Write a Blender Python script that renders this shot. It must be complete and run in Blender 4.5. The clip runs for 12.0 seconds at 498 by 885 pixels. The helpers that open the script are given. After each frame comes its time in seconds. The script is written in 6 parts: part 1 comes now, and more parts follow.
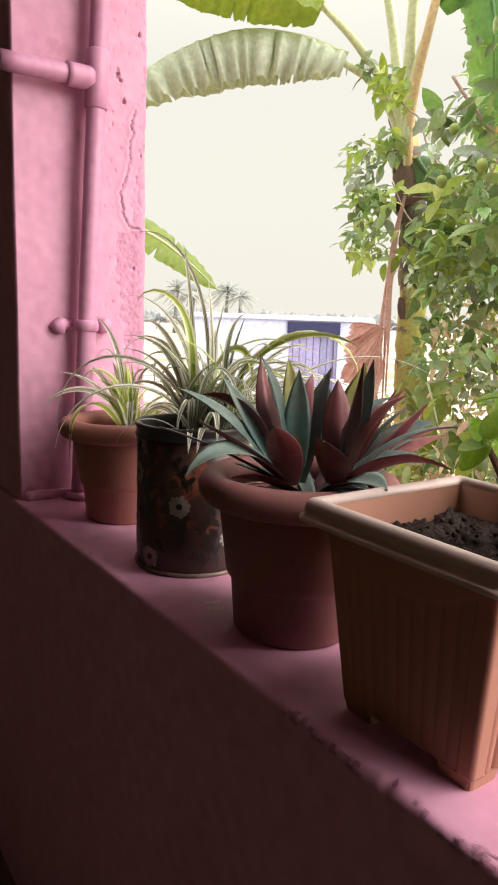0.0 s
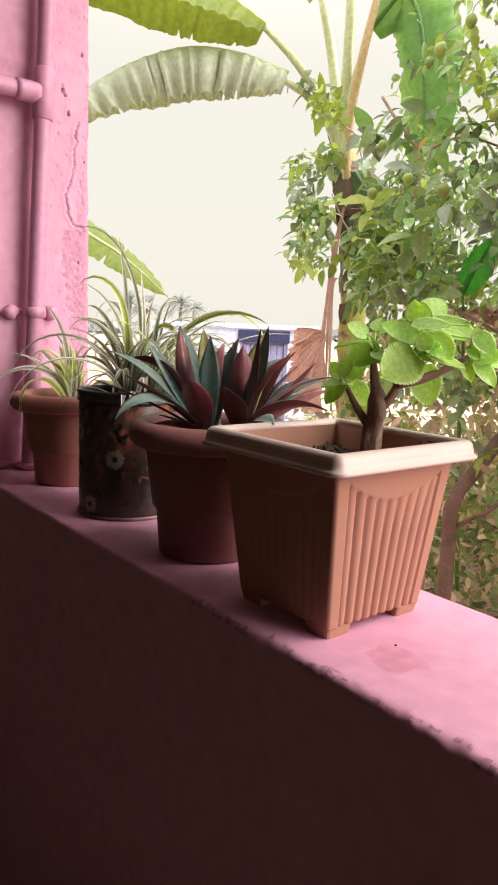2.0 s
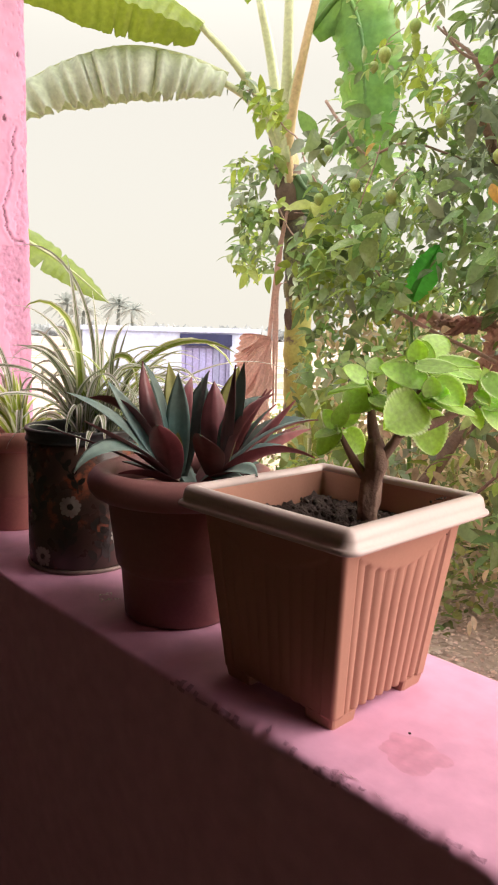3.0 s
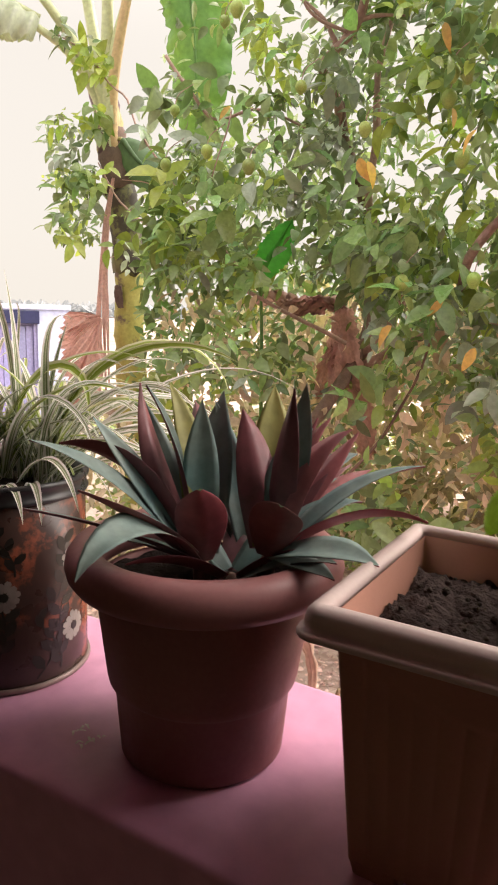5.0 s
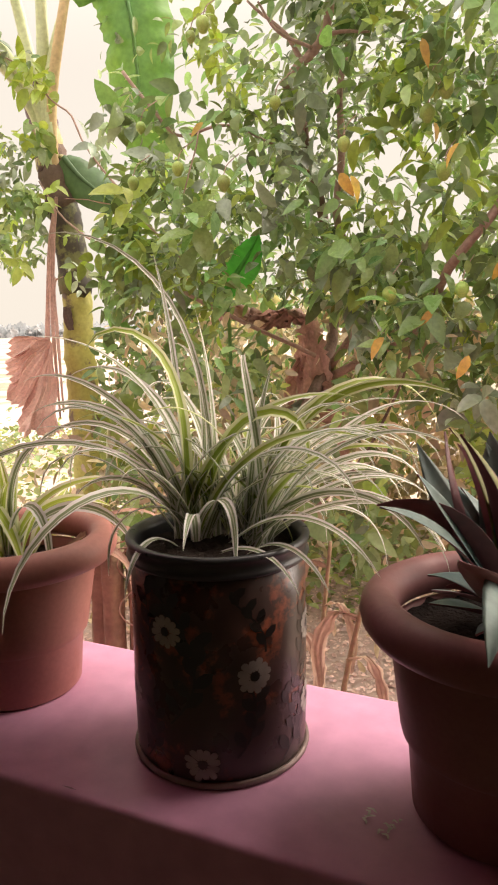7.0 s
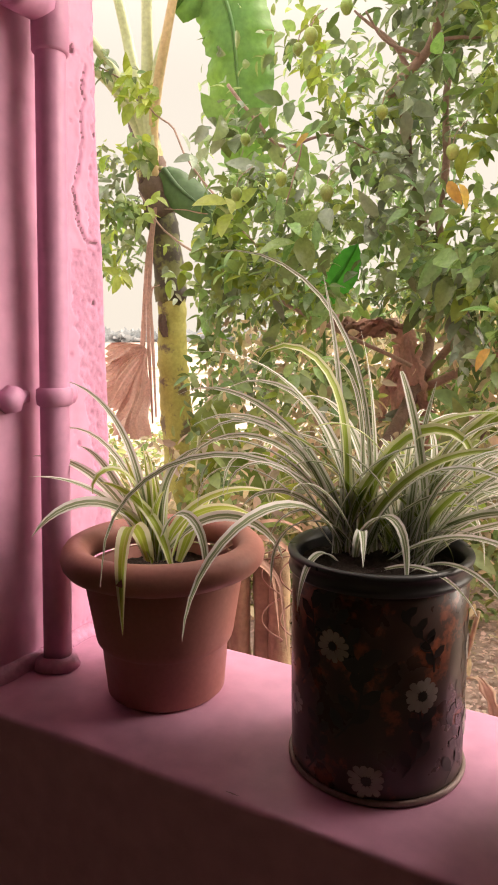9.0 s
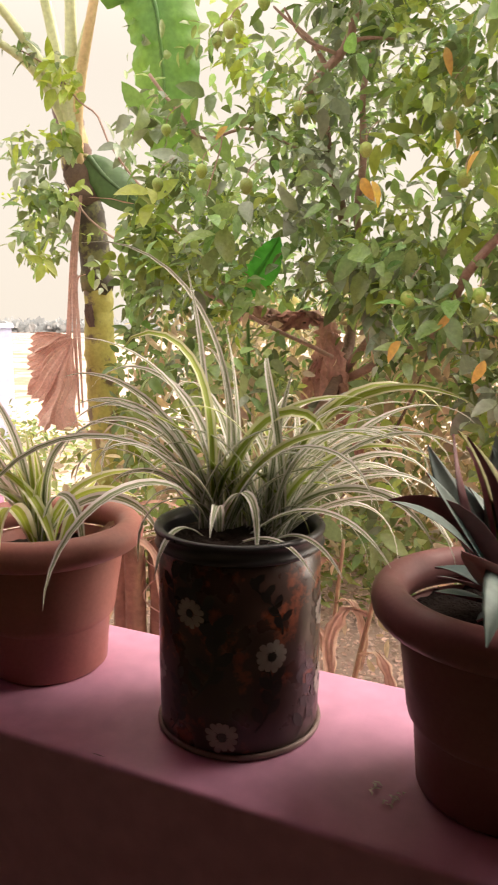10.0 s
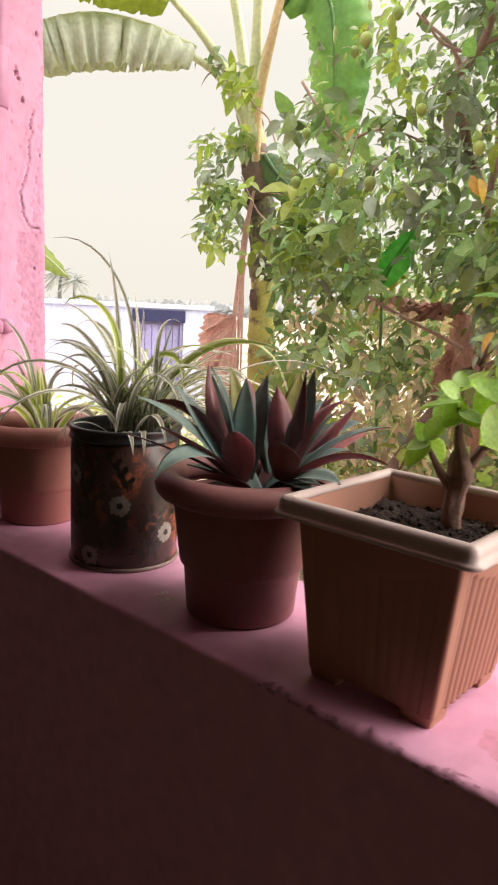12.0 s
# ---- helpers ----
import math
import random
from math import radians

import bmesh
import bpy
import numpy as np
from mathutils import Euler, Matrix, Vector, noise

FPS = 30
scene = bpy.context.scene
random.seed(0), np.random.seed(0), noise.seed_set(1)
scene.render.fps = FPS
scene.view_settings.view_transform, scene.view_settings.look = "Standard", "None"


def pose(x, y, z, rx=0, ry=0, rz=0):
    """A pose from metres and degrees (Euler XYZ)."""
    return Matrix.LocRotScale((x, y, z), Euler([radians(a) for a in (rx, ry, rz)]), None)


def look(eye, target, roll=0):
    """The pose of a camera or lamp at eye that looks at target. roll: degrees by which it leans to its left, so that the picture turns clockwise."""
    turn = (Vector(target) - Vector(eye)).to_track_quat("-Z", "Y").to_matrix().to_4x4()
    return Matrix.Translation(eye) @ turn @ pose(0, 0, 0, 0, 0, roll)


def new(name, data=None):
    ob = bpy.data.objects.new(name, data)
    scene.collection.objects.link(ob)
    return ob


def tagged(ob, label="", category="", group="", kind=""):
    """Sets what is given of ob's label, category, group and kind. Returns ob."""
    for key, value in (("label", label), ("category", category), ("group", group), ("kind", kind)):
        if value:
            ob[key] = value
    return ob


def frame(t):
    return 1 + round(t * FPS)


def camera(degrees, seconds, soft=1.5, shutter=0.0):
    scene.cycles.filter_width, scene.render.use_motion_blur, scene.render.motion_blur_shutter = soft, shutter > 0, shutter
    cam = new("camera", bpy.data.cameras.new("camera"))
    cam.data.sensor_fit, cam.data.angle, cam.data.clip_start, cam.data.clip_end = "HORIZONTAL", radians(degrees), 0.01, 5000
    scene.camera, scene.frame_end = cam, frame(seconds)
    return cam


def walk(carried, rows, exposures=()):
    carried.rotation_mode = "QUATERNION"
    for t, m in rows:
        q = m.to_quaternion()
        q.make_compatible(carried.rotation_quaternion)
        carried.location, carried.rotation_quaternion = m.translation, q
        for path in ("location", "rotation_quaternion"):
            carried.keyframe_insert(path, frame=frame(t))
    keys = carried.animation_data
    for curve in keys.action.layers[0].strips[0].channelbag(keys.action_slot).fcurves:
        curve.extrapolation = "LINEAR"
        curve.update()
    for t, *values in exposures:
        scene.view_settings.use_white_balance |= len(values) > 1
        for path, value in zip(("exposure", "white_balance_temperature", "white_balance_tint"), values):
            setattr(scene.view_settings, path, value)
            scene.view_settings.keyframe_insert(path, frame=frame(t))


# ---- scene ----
cam = camera(39.09, 12.0, soft=1.9, shutter=0.25)
PATH = [
    (0, 0.872, -0.410, 1.337, 54.92, -10.14, -2.03),
    (0.5, 0.945, -0.422, 1.336, 56.00, -10.23, -4.79),
    (1, 1.011, -0.438, 1.316, 56.02, -9.70, -4.60),
    (1.5, 1.060, -0.478, 1.290, 53.50, -8.51, -3.81),
    (2, 1.066, -0.481, 1.287, 51.24, -9.08, -2.23),
    (2.5, 1.031, -0.466, 1.302, 49.64, -9.22, -1.44),
    (3, 0.948, -0.444, 1.331, 46.46, -8.90, -1.50),
    (3.5, 0.833, -0.438, 1.337, 41.83, -8.71, -0.36),
    (3.7, 0.804, -0.445, 1.343, 38.89, -9.26, -0.23),
    (5.3, 0.506, -0.370, 1.358, 29.13, -9.86, -1.05),
    (5.5, 0.482, -0.373, 1.375, 28.26, -9.49, -0.53),
    (6, 0.404, -0.397, 1.380, 26.67, -10.17, -1.45),
    (6.5, 0.300, -0.454, 1.384, 24.71, -9.71, 1.15),
    (7, 0.237, -0.468, 1.376, 23.49, -9.50, 0.93),
    (7.5, 0.180, -0.473, 1.373, 26.26, -9.40, 0.51),
    (7.7, 0.154, -0.483, 1.389, 28.00, -8.83, 0.75),
    (9.3, 0.165, -0.513, 1.385, 29.79, -9.02, 0.44),
    (9.5, 0.179, -0.510, 1.378, 28.01, -9.81, -0.17),
    (10, 0.250, -0.518, 1.383, 24.69, -9.56, -0.21),
    (10.5, 0.319, -0.525, 1.373, 22.71, -11.08, 0.89),
    (11, 0.508, -0.511, 1.364, 35.59, -10.72, -4.43),
    (11.5, 0.706, -0.551, 1.354, 42.89, -11.92, -3.07),
    (12, 0.838, -0.568, 1.366, 41.67, -10.73, -2.75),
]
EXPOSURE = 0.83
# seconds, place, yaw, pitch, lean to the right
walk(cam, [(t, pose(x, y, z, 0, 0, yaw) @ pose(0, 0, 0, 90 + pitch) @ pose(0, 0, 0, 0, 0, -lean)) for t, x, y, z, yaw, pitch, lean in PATH], exposures=[(0, EXPOSURE, 6450, 11), (2, EXPOSURE, 6480, 11), (5.5, EXPOSURE, 6600, 17), (7.0, EXPOSURE, 6900, 17), (10.0, EXPOSURE, 7000, 17), (10.8, EXPOSURE, 6650, 15), (12, EXPOSURE, 6500, 13)])

# ---- world, sun ----
SUN_FROM = Vector((0.72, 0.50, 0.60)).normalized()
world = bpy.data.worlds.new("hazy_sky")
scene.world = world
world.use_nodes = True
wn, wl = world.node_tree.nodes, world.node_tree.links
sky = wn.new("ShaderNodeTexSky")
sky.sky_type = "NISHITA"
sky.sun_disc = False
sky.sun_elevation = math.asin(SUN_FROM.z)
sky.sun_rotation = math.atan2(SUN_FROM.x, SUN_FROM.y)
sky.dust_density = 6.0
haze = wn.new("ShaderNodeMix")
haze.data_type = "RGBA"
haze.inputs[0].default_value = 0.88
haze.inputs[7].default_value = (9.6, 9.25, 8.1, 1)
wl.new(sky.outputs[0], haze.inputs[6])
# the veiled sun makes the upper sky brighter than the horizon
way = wn.new("ShaderNodeTexCoord")
height = wn.new("ShaderNodeSeparateXYZ")
wl.new(way.outputs["Generated"], height.inputs[0])
rise = wn.new("ShaderNodeMapRange")
rise.interpolation_type = "SMOOTHSTEP"
for key, value in (("From Min", 0.30), ("From Max", 0.95), ("To Min", 1.0), ("To Max", 3.6)):
    rise.inputs[key].default_value = value
wl.new(height.outputs["Z"], rise.inputs["Value"])
glow = wn.new("ShaderNodeVectorMath")
glow.operation = "SCALE"
wl.new(haze.outputs[2], glow.inputs[0])
wl.new(rise.outputs["Result"], glow.inputs["Scale"])
wl.new(glow.outputs[0], wn["Background"].inputs[0])
wn["Background"].inputs[1].default_value = 0.0605
sun = new("sun", bpy.data.lights.new("sun", "SUN"))
sun.data.energy = 4.2
sun.data.angle = radians(68)
sun.data.color = (1.0, 0.925, 0.83)
sun.matrix_world = look(SUN_FROM * 30, (0, 0, 0))


# ---- materials ----
def node(nt, kind, **values):
    n = nt.nodes.new(kind)
    for key, value in values.items():
        n.inputs[key.replace("_", " ")].default_value = value
    return n


def noise_ramp(nt, scale, low, high, coords, detail=4.0):
    n = node(nt, "ShaderNodeTexNoise", Scale=scale, Detail=detail)
    nt.links.new(coords, n.inputs["Vector"])
    m = node(nt, "ShaderNodeMapRange", From_Min=0.3, From_Max=0.7, To_Min=low, To_Max=high)
    nt.links.new(n.outputs["Fac"], m.inputs["Value"])
    return m.outputs["Result"]


def mix_colour(nt, fac, a, b, mode="MIX"):
    m = nt.nodes.new("ShaderNodeMix")
    m.data_type, m.blend_type = "RGBA", mode
    for socket, value in ((m.inputs[0], fac), (m.inputs[6], a), (m.inputs[7], b)):
        if isinstance(value, (int, float)):
            socket.default_value = value
        elif isinstance(value, tuple):
            socket.default_value = (*value, 1)
        else:
            nt.links.new(value, socket)
    return m.outputs[2]


def surface(name, base, second=None, coarse=6.0, fine=60.0, rough=0.7, bump=0.2, bump_scale=80.0, depth=0.002,
            metal=0.0, vary=0.0, through_light=0.0, specular=0.5, spots=None, spot_scale=12.0, spot_amount=0.2, island=0.0, grit=0.15, hue=1.0, tint=(1.2, 1.12, 0.70)):
    """A paint, clay, bark or leaf surface: two colours mixed at two scales, fine relief, and tints that differ from piece to piece."""
    m = bpy.data.materials.new(name)
    m.use_nodes = True
    nt = m.node_tree
    p = nt.nodes["Principled BSDF"]
    coords = nt.nodes.new("ShaderNodeTexCoord").outputs["Object"]
    second = second or tuple(c * 0.75 for c in base)
    col = mix_colour(nt, noise_ramp(nt, coarse, 0.0, 0.8, coords), base, second)
    grain = noise_ramp(nt, fine, 1 - 1.2 * grit, 1 + 0.8 * grit, coords, 6.0)
    comb = nt.nodes.new("ShaderNodeCombineColor")
    for i in range(3):
        nt.links.new(grain, comb.inputs[i])
    col = mix_colour(nt, 1.0, col, comb.outputs[0], "MULTIPLY")
    if spots:
        n = node(nt, "ShaderNodeTexNoise", Scale=spot_scale, Detail=5.0, Roughness=0.65)
        nt.links.new(coords, n.inputs["Vector"])
        r = node(nt, "ShaderNodeMapRange", From_Min=0.74 - spot_amount, From_Max=0.80 - spot_amount, To_Min=0.0, To_Max=0.85)
        nt.links.new(n.outputs["Fac"], r.inputs["Value"])
        col = mix_colour(nt, r.outputs["Result"], col, spots)
    if vary or island:
        source = nt.nodes.new("ShaderNodeObjectInfo").outputs["Random"] if vary else nt.nodes.new("ShaderNodeNewGeometry").outputs["Random Per Island"]
        amount = vary or island
        hsv = nt.nodes.new("ShaderNodeHueSaturation")
        for key, low, high in (("Hue", 0.5 - 0.035 * amount * hue, 0.5 + 0.05 * amount * hue), ("Value", 1 - 0.5 * amount, 1 + 0.5 * amount), ("Saturation", 1.1 - 0.3 * amount, 1.1)):
            w = nt.nodes.new("ShaderNodeMapRange")
            w.inputs["To Min"].default_value, w.inputs["To Max"].default_value = low, high
            if key != "Value":
                f = nt.nodes.new("ShaderNodeMath")
                f.operation = "FRACT"
                k = nt.nodes.new("ShaderNodeMath")
                k.operation = "MULTIPLY"
                k.inputs[1].default_value = 7.31 if key == "Hue" else 13.7
                nt.links.new(source, k.inputs[0])
                nt.links.new(k.outputs[0], f.inputs[0])
                nt.links.new(f.outputs[0], w.inputs["Value"])
            else:
                nt.links.new(source, w.inputs["Value"])
            nt.links.new(w.outputs["Result"], hsv.inputs[key])
        nt.links.new(col, hsv.inputs["Color"])
        col = hsv.outputs["Color"]
    nt.links.new(col, p.inputs["Base Color"])
    p.inputs["Metallic"].default_value = metal
    p.inputs["Specular IOR Level"].default_value = specular
    nt.links.new(noise_ramp(nt, coarse * 3, max(rough - 0.12, 0.05), min(rough + 0.12, 1.0), coords), p.inputs["Roughness"])
    if bump:
        n = node(nt, "ShaderNodeTexNoise", Scale=bump_scale, Detail=6.0)
        nt.links.new(coords, n.inputs["Vector"])
        b = node(nt, "ShaderNodeBump", Strength=bump, Distance=depth)
        nt.links.new(n.outputs["Fac"], b.inputs["Height"])
        nt.links.new(b.outputs[0], p.inputs["Normal"])
    if through_light:
        tr = nt.nodes.new("ShaderNodeBsdfTranslucent")
        nt.links.new(mix_colour(nt, 1.0, col, tint, "MULTIPLY"), tr.inputs["Color"])
        sh = nt.nodes.new("ShaderNodeMixShader")
        sh.inputs[0].default_value = through_light
        nt.links.new(p.outputs[0], sh.inputs[1])
        nt.links.new(tr.outputs[0], sh.inputs[2])
        nt.links.new(sh.outputs[0], nt.nodes["Material Output"].inputs[0])
    return m


def striped(name, edge, middle, lines, through_light=0.3):
    """A strap leaf with lengthwise stripes: pale margins, a green middle band and fine pale lines."""
    m = surface(name, middle, through_light=through_light, bump=0.0, rough=0.45)
    nt = m.node_tree
    uv = nt.nodes.new("ShaderNodeUVMap").outputs[0]
    sep = nt.nodes.new("ShaderNodeSeparateXYZ")
    nt.links.new(uv, sep.inputs[0])
    ramp = nt.nodes.new("ShaderNodeValToRGB")
    stops = [(0.0, edge), (0.23, edge), (0.27, middle), (0.44, middle), (0.475, lines), (0.525, lines), (0.56, middle), (0.73, middle), (0.77, edge), (1.0, edge)]
    while len(ramp.color_ramp.elements) < len(stops):
        ramp.color_ramp.elements.new(0.5)
    for e, (at, c) in zip(ramp.color_ramp.elements, stops):
        e.position, e.color = at, (*c, 1)
    nt.links.new(sep.outputs[0], ramp.inputs[0])
    info = nt.nodes.new("ShaderNodeObjectInfo")
    w = nt.nodes.new("ShaderNodeMapRange")
    w.inputs["To Min"].default_value, w.inputs["To Max"].default_value = 0.72, 1.12
    nt.links.new(info.outputs["Random"], w.inputs["Value"])
    comb = nt.nodes.new("ShaderNodeCombineColor")
    for i in range(3):
        nt.links.new(w.outputs["Result"], comb.inputs[i])
    col = mix_colour(nt, 1.0, ramp.outputs[0], comb.outputs[0], "MULTIPLY")
    nt.links.new(col, nt.nodes["Principled BSDF"].inputs["Base Color"])
    for n in nt.nodes:
        if n.bl_idname == "ShaderNodeBsdfTranslucent":
            nt.links.new(col, n.inputs["Color"])
    return m


def pale_edged(name, middle, edge):
    """A fleshy leaf whose rim is paler than its face, with a light midrib."""
    m = surface(name, middle, tuple(c * 0.8 for c in middle), coarse=30, fine=240, rough=0.5, bump=0.2, bump_scale=240, depth=0.001, vary=0.28, hue=0.6, through_light=0.55)
    nt = m.node_tree
    sep = nt.nodes.new("ShaderNodeSeparateXYZ")
    nt.links.new(nt.nodes.new("ShaderNodeUVMap").outputs[0], sep.inputs[0])
    ramp = nt.nodes.new("ShaderNodeValToRGB")
    stops = [(0.0, 0.9), (0.05, 0.75), (0.10, 0.0), (0.46, 0.0), (0.5, 0.35), (0.54, 0.0), (0.90, 0.0), (0.95, 0.75), (1.0, 0.9)]
    while len(ramp.color_ramp.elements) < len(stops):
        ramp.color_ramp.elements.new(0.5)
    for e, (at, v) in zip(ramp.color_ramp.elements, stops):
        e.position, e.color = at, (v, v, v, 1)
    nt.links.new(sep.outputs[0], ramp.inputs[0])
    p = nt.nodes["Principled BSDF"]
    col = p.inputs["Base Color"].links[0].from_socket
    nt.links.new(mix_colour(nt, ramp.outputs[0], col, edge), p.inputs["Base Color"])
    return m


PINK = surface("pink_wall_paint", (0.645, 0.315, 0.475), (0.60, 0.285, 0.425), coarse=3.0, fine=35, rough=0.62, bump=0.16, bump_scale=28, depth=0.004, spots=(0.54, 0.24, 0.345), spot_scale=5.0, spot_amount=0.05, grit=0.08)
EDGE_WORN = surface("worn_pink_edge", (0.47, 0.22, 0.335), (0.36, 0.16, 0.25), coarse=30, fine=160, rough=0.85, bump=0.7, bump_scale=160, depth=0.003)
PINK_ROUGH = surface("flaking_pink_plaster", (0.63, 0.31, 0.47), (0.53, 0.25, 0.38), coarse=14.0, fine=90, rough=0.8, bump=0.4, bump_scale=120, depth=0.003)
PINK_PIPE = surface("pink_painted_pipe", (0.62, 0.295, 0.465), (0.57, 0.26, 0.42), coarse=8, fine=60, rough=0.5, bump=0.15, bump_scale=60, grit=0.08)
CRACK = surface("grey_cracked_plaster", (0.36, 0.19, 0.25), (0.25, 0.13, 0.165), rough=0.95, bump=0.6)
WATER_STAIN = surface("damp_stain", (0.585, 0.265, 0.39), (0.555, 0.24, 0.355), coarse=40, rough=0.40, bump=0.3, bump_scale=28, depth=0.004, specular=0.5)
# room shade is put into these dark tones, which set the bounced light
DIM_WALL_TONE = surface("dim_room_shade_tone", (0.205, 0.175, 0.118), (0.168, 0.142, 0.095), rough=0.8)
DIM_FLOOR_TONE = surface("dim_brown_floor_tone", (0.165, 0.130, 0.088), (0.132, 0.105, 0.072), rough=0.7)
CEIL = surface("dim_ceiling_tone", (0.215, 0.19, 0.127), (0.185, 0.163, 0.11), rough=0.9)
TERRACOTTA = surface("terracotta_plastic", (0.28, 0.122, 0.122), (0.24, 0.10, 0.098), coarse=9, fine=200, rough=0.5, bump=0.04, bump_scale=140, spots=(0.30, 0.165, 0.15), spot_scale=16, spot_amount=0.06, specular=0.3, grit=0.06)
TAN_PLASTIC = surface("tan_plastic", (0.375, 0.19, 0.143), (0.35, 0.172, 0.127), coarse=3, fine=300, rough=0.62, bump=0.0, specular=0.10, grit=0.03)
RIM_PLASTIC = surface("dusty_tan_rim", (0.49, 0.385, 0.37), (0.455, 0.345, 0.325), coarse=4, fine=300, rough=0.42, bump=0.0, grit=0.03)
SOIL = surface("dark_potting_soil", (0.058, 0.043, 0.037), (0.026, 0.019, 0.016), coarse=30, fine=200, rough=0.98, bump=1.0, bump_scale=260, depth=0.005, vary=0.6, specular=0.12)
TIN_PRINT = surface("printed_tin", (0.29, 0.085, 0.045), (0.12, 0.042, 0.03), coarse=9, fine=90, rough=0.32, bump=0.05, bump_scale=30, spots=(0.026, 0.021, 0.02), spot_scale=19, spot_amount=0.35)
BLACK_PLASTIC = surface("black_plastic", (0.022, 0.022, 0.025), (0.035, 0.035, 0.038), coarse=14, fine=90, rough=0.38, bump=0.1)
TIN_METAL = surface("worn_tin_metal", (0.26, 0.19, 0.175), (0.19, 0.125, 0.11), coarse=20, fine=90, rough=0.5, metal=0.2)
PETAL = surface("white_print", (0.36, 0.33, 0.30), (0.28, 0.255, 0.235), rough=0.45, bump=0.0)
BLACK_INK = surface("black_print", (0.016, 0.014, 0.014), (0.03, 0.025, 0.02), rough=0.35, bump=0.0)
SPIDER = striped("variegated_leaf", (0.94, 0.92, 0.88), (0.27, 0.33, 0.17), (0.78, 0.79, 0.66), 0.42)
SPIDER_BRIGHT = striped("bright_green_banded_leaf", (0.86, 0.88, 0.62), (0.46, 0.58, 0.08), (0.58, 0.68, 0.18), 0.5)
SPIDER_GREEN = striped("green_banded_leaf", (0.76, 0.78, 0.50), (0.34, 0.45, 0.06), (0.40, 0.50, 0.12), 0.35)
RHOEO_TOP = surface("blue_green_leaf", (0.135, 0.225, 0.225), (0.25, 0.285, 0.245), coarse=14, fine=90, rough=0.5, bump=0.1, bump_scale=120, vary=0.8, hue=0.4, through_light=0.22, specular=0.3)
RHOEO_OLIVE = surface("olive_leaf", (0.33, 0.33, 0.10), (0.25, 0.24, 0.10), coarse=14, fine=90, rough=0.5, bump=0.1, bump_scale=120, through_light=0.35, specular=0.3)
RHOEO_UNDER = surface("maroon_leaf", (0.33, 0.10, 0.115), (0.19, 0.075, 0.09), coarse=16, fine=90, rough=0.42, bump=0.1, bump_scale=120, vary=0.8, hue=0.2, through_light=0.30, tint=(1.1, 0.80, 0.85))
BORAGE = pale_edged("fleshy_green_leaf", (0.60, 0.83, 0.31), (0.80, 0.88, 0.56))
BORAGE_STEM = surface("brown_stem", (0.22, 0.125, 0.095), (0.13, 0.072, 0.055), coarse=40, fine=160, rough=0.8, bump=0.8, bump_scale=90, depth=0.004)
LEMON_LEAF = surface("lemon_leaf", (0.29, 0.43, 0.17), (0.18, 0.31, 0.10), coarse=5, fine=60, rough=0.3, bump=0.0, vary=0.9, through_light=0.40, specular=0.7)
LEMON_BULK = surface("lemon_foliage", (0.26, 0.36, 0.145), (0.165, 0.255, 0.085), coarse=2, fine=40, rough=0.32, bump=0.0, island=1.0, hue=0.7, through_light=0.38, specular=0.5, tint=(1.12, 1.1, 0.75))
LEMON_FRESH = surface("fresh_lemon_foliage", (0.38, 0.47, 0.12), (0.29, 0.385, 0.09), coarse=2, fine=40, rough=0.35, bump=0.0, island=0.8, hue=0.6, through_light=0.45, specular=0.5, tint=(1.12, 1.12, 0.65))
LEMON_GREY = surface("dull_lemon_foliage", (0.34, 0.41, 0.32), (0.24, 0.31, 0.21), coarse=2, fine=40, rough=0.28, bump=0.0, island=0.8, through_light=0.3, specular=0.8)
BROWN_BULK = surface("withering_foliage", (0.66, 0.52, 0.40), (0.52, 0.43, 0.29), coarse=2, fine=40, rough=0.7, bump=0.0, island=0.8, through_light=0.25)
YELLOW_LEAF = surface("yellowed_leaf", (0.64, 0.45, 0.13), (0.56, 0.34, 0.14), coarse=20, fine=60, rough=0.5, bump=0.0, vary=0.4, through_light=0.25)
DEAD_LEAF = surface("dry_brown_leaf", (0.70, 0.49, 0.43), (0.52, 0.33, 0.29), coarse=8, fine=50, rough=0.8, bump=0.5, bump_scale=40, depth=0.01, vary=0.15, through_light=0.4, tint=(1.0, 0.85, 0.80))
DARK_DEAD = surface("dark_withered_leaf", (0.52, 0.33, 0.27), (0.34, 0.20, 0.16), coarse=14, fine=60, rough=0.85, bump=0.7, bump_scale=50, depth=0.012, vary=0.3, through_light=0.35, tint=(1.0, 0.85, 0.80))
BARK = surface("grey_brown_bark", (0.44, 0.30, 0.25), (0.29, 0.19, 0.15), coarse=12, fine=70, rough=0.85, bump=0.8, bump_scale=45, depth=0.01)
OLD_BARK = surface("dark_trunk_bark", (0.24, 0.15, 0.115), (0.14, 0.09, 0.07), coarse=12, fine=70, rough=0.9, bump=0.8, bump_scale=45, depth=0.01)
LIME = surface("green_lime", (0.32, 0.43, 0.12), (0.26, 0.36, 0.09), coarse=20, fine=160, rough=0.4, bump=0.2, bump_scale=200, vary=0.4)
BANANA_LEAF = surface("banana_leaf", (0.22, 0.29, 0.06), (0.16, 0.23, 0.045), coarse=3, fine=30, rough=0.42, bump=0.3, bump_scale=20, depth=0.01, vary=0.3, through_light=0.34)
BANANA_PALE = surface("pale_banana_leaf", (0.62, 0.68, 0.60), (0.50, 0.57, 0.46), coarse=4, fine=30, rough=0.55, bump=0.2, bump_scale=20, depth=0.01, through_light=0.28)
BANANA_RIB = surface("banana_midrib", (0.62, 0.66, 0.42), (0.50, 0.55, 0.31), coarse=4, fine=40, rough=0.5, bump=0.1)
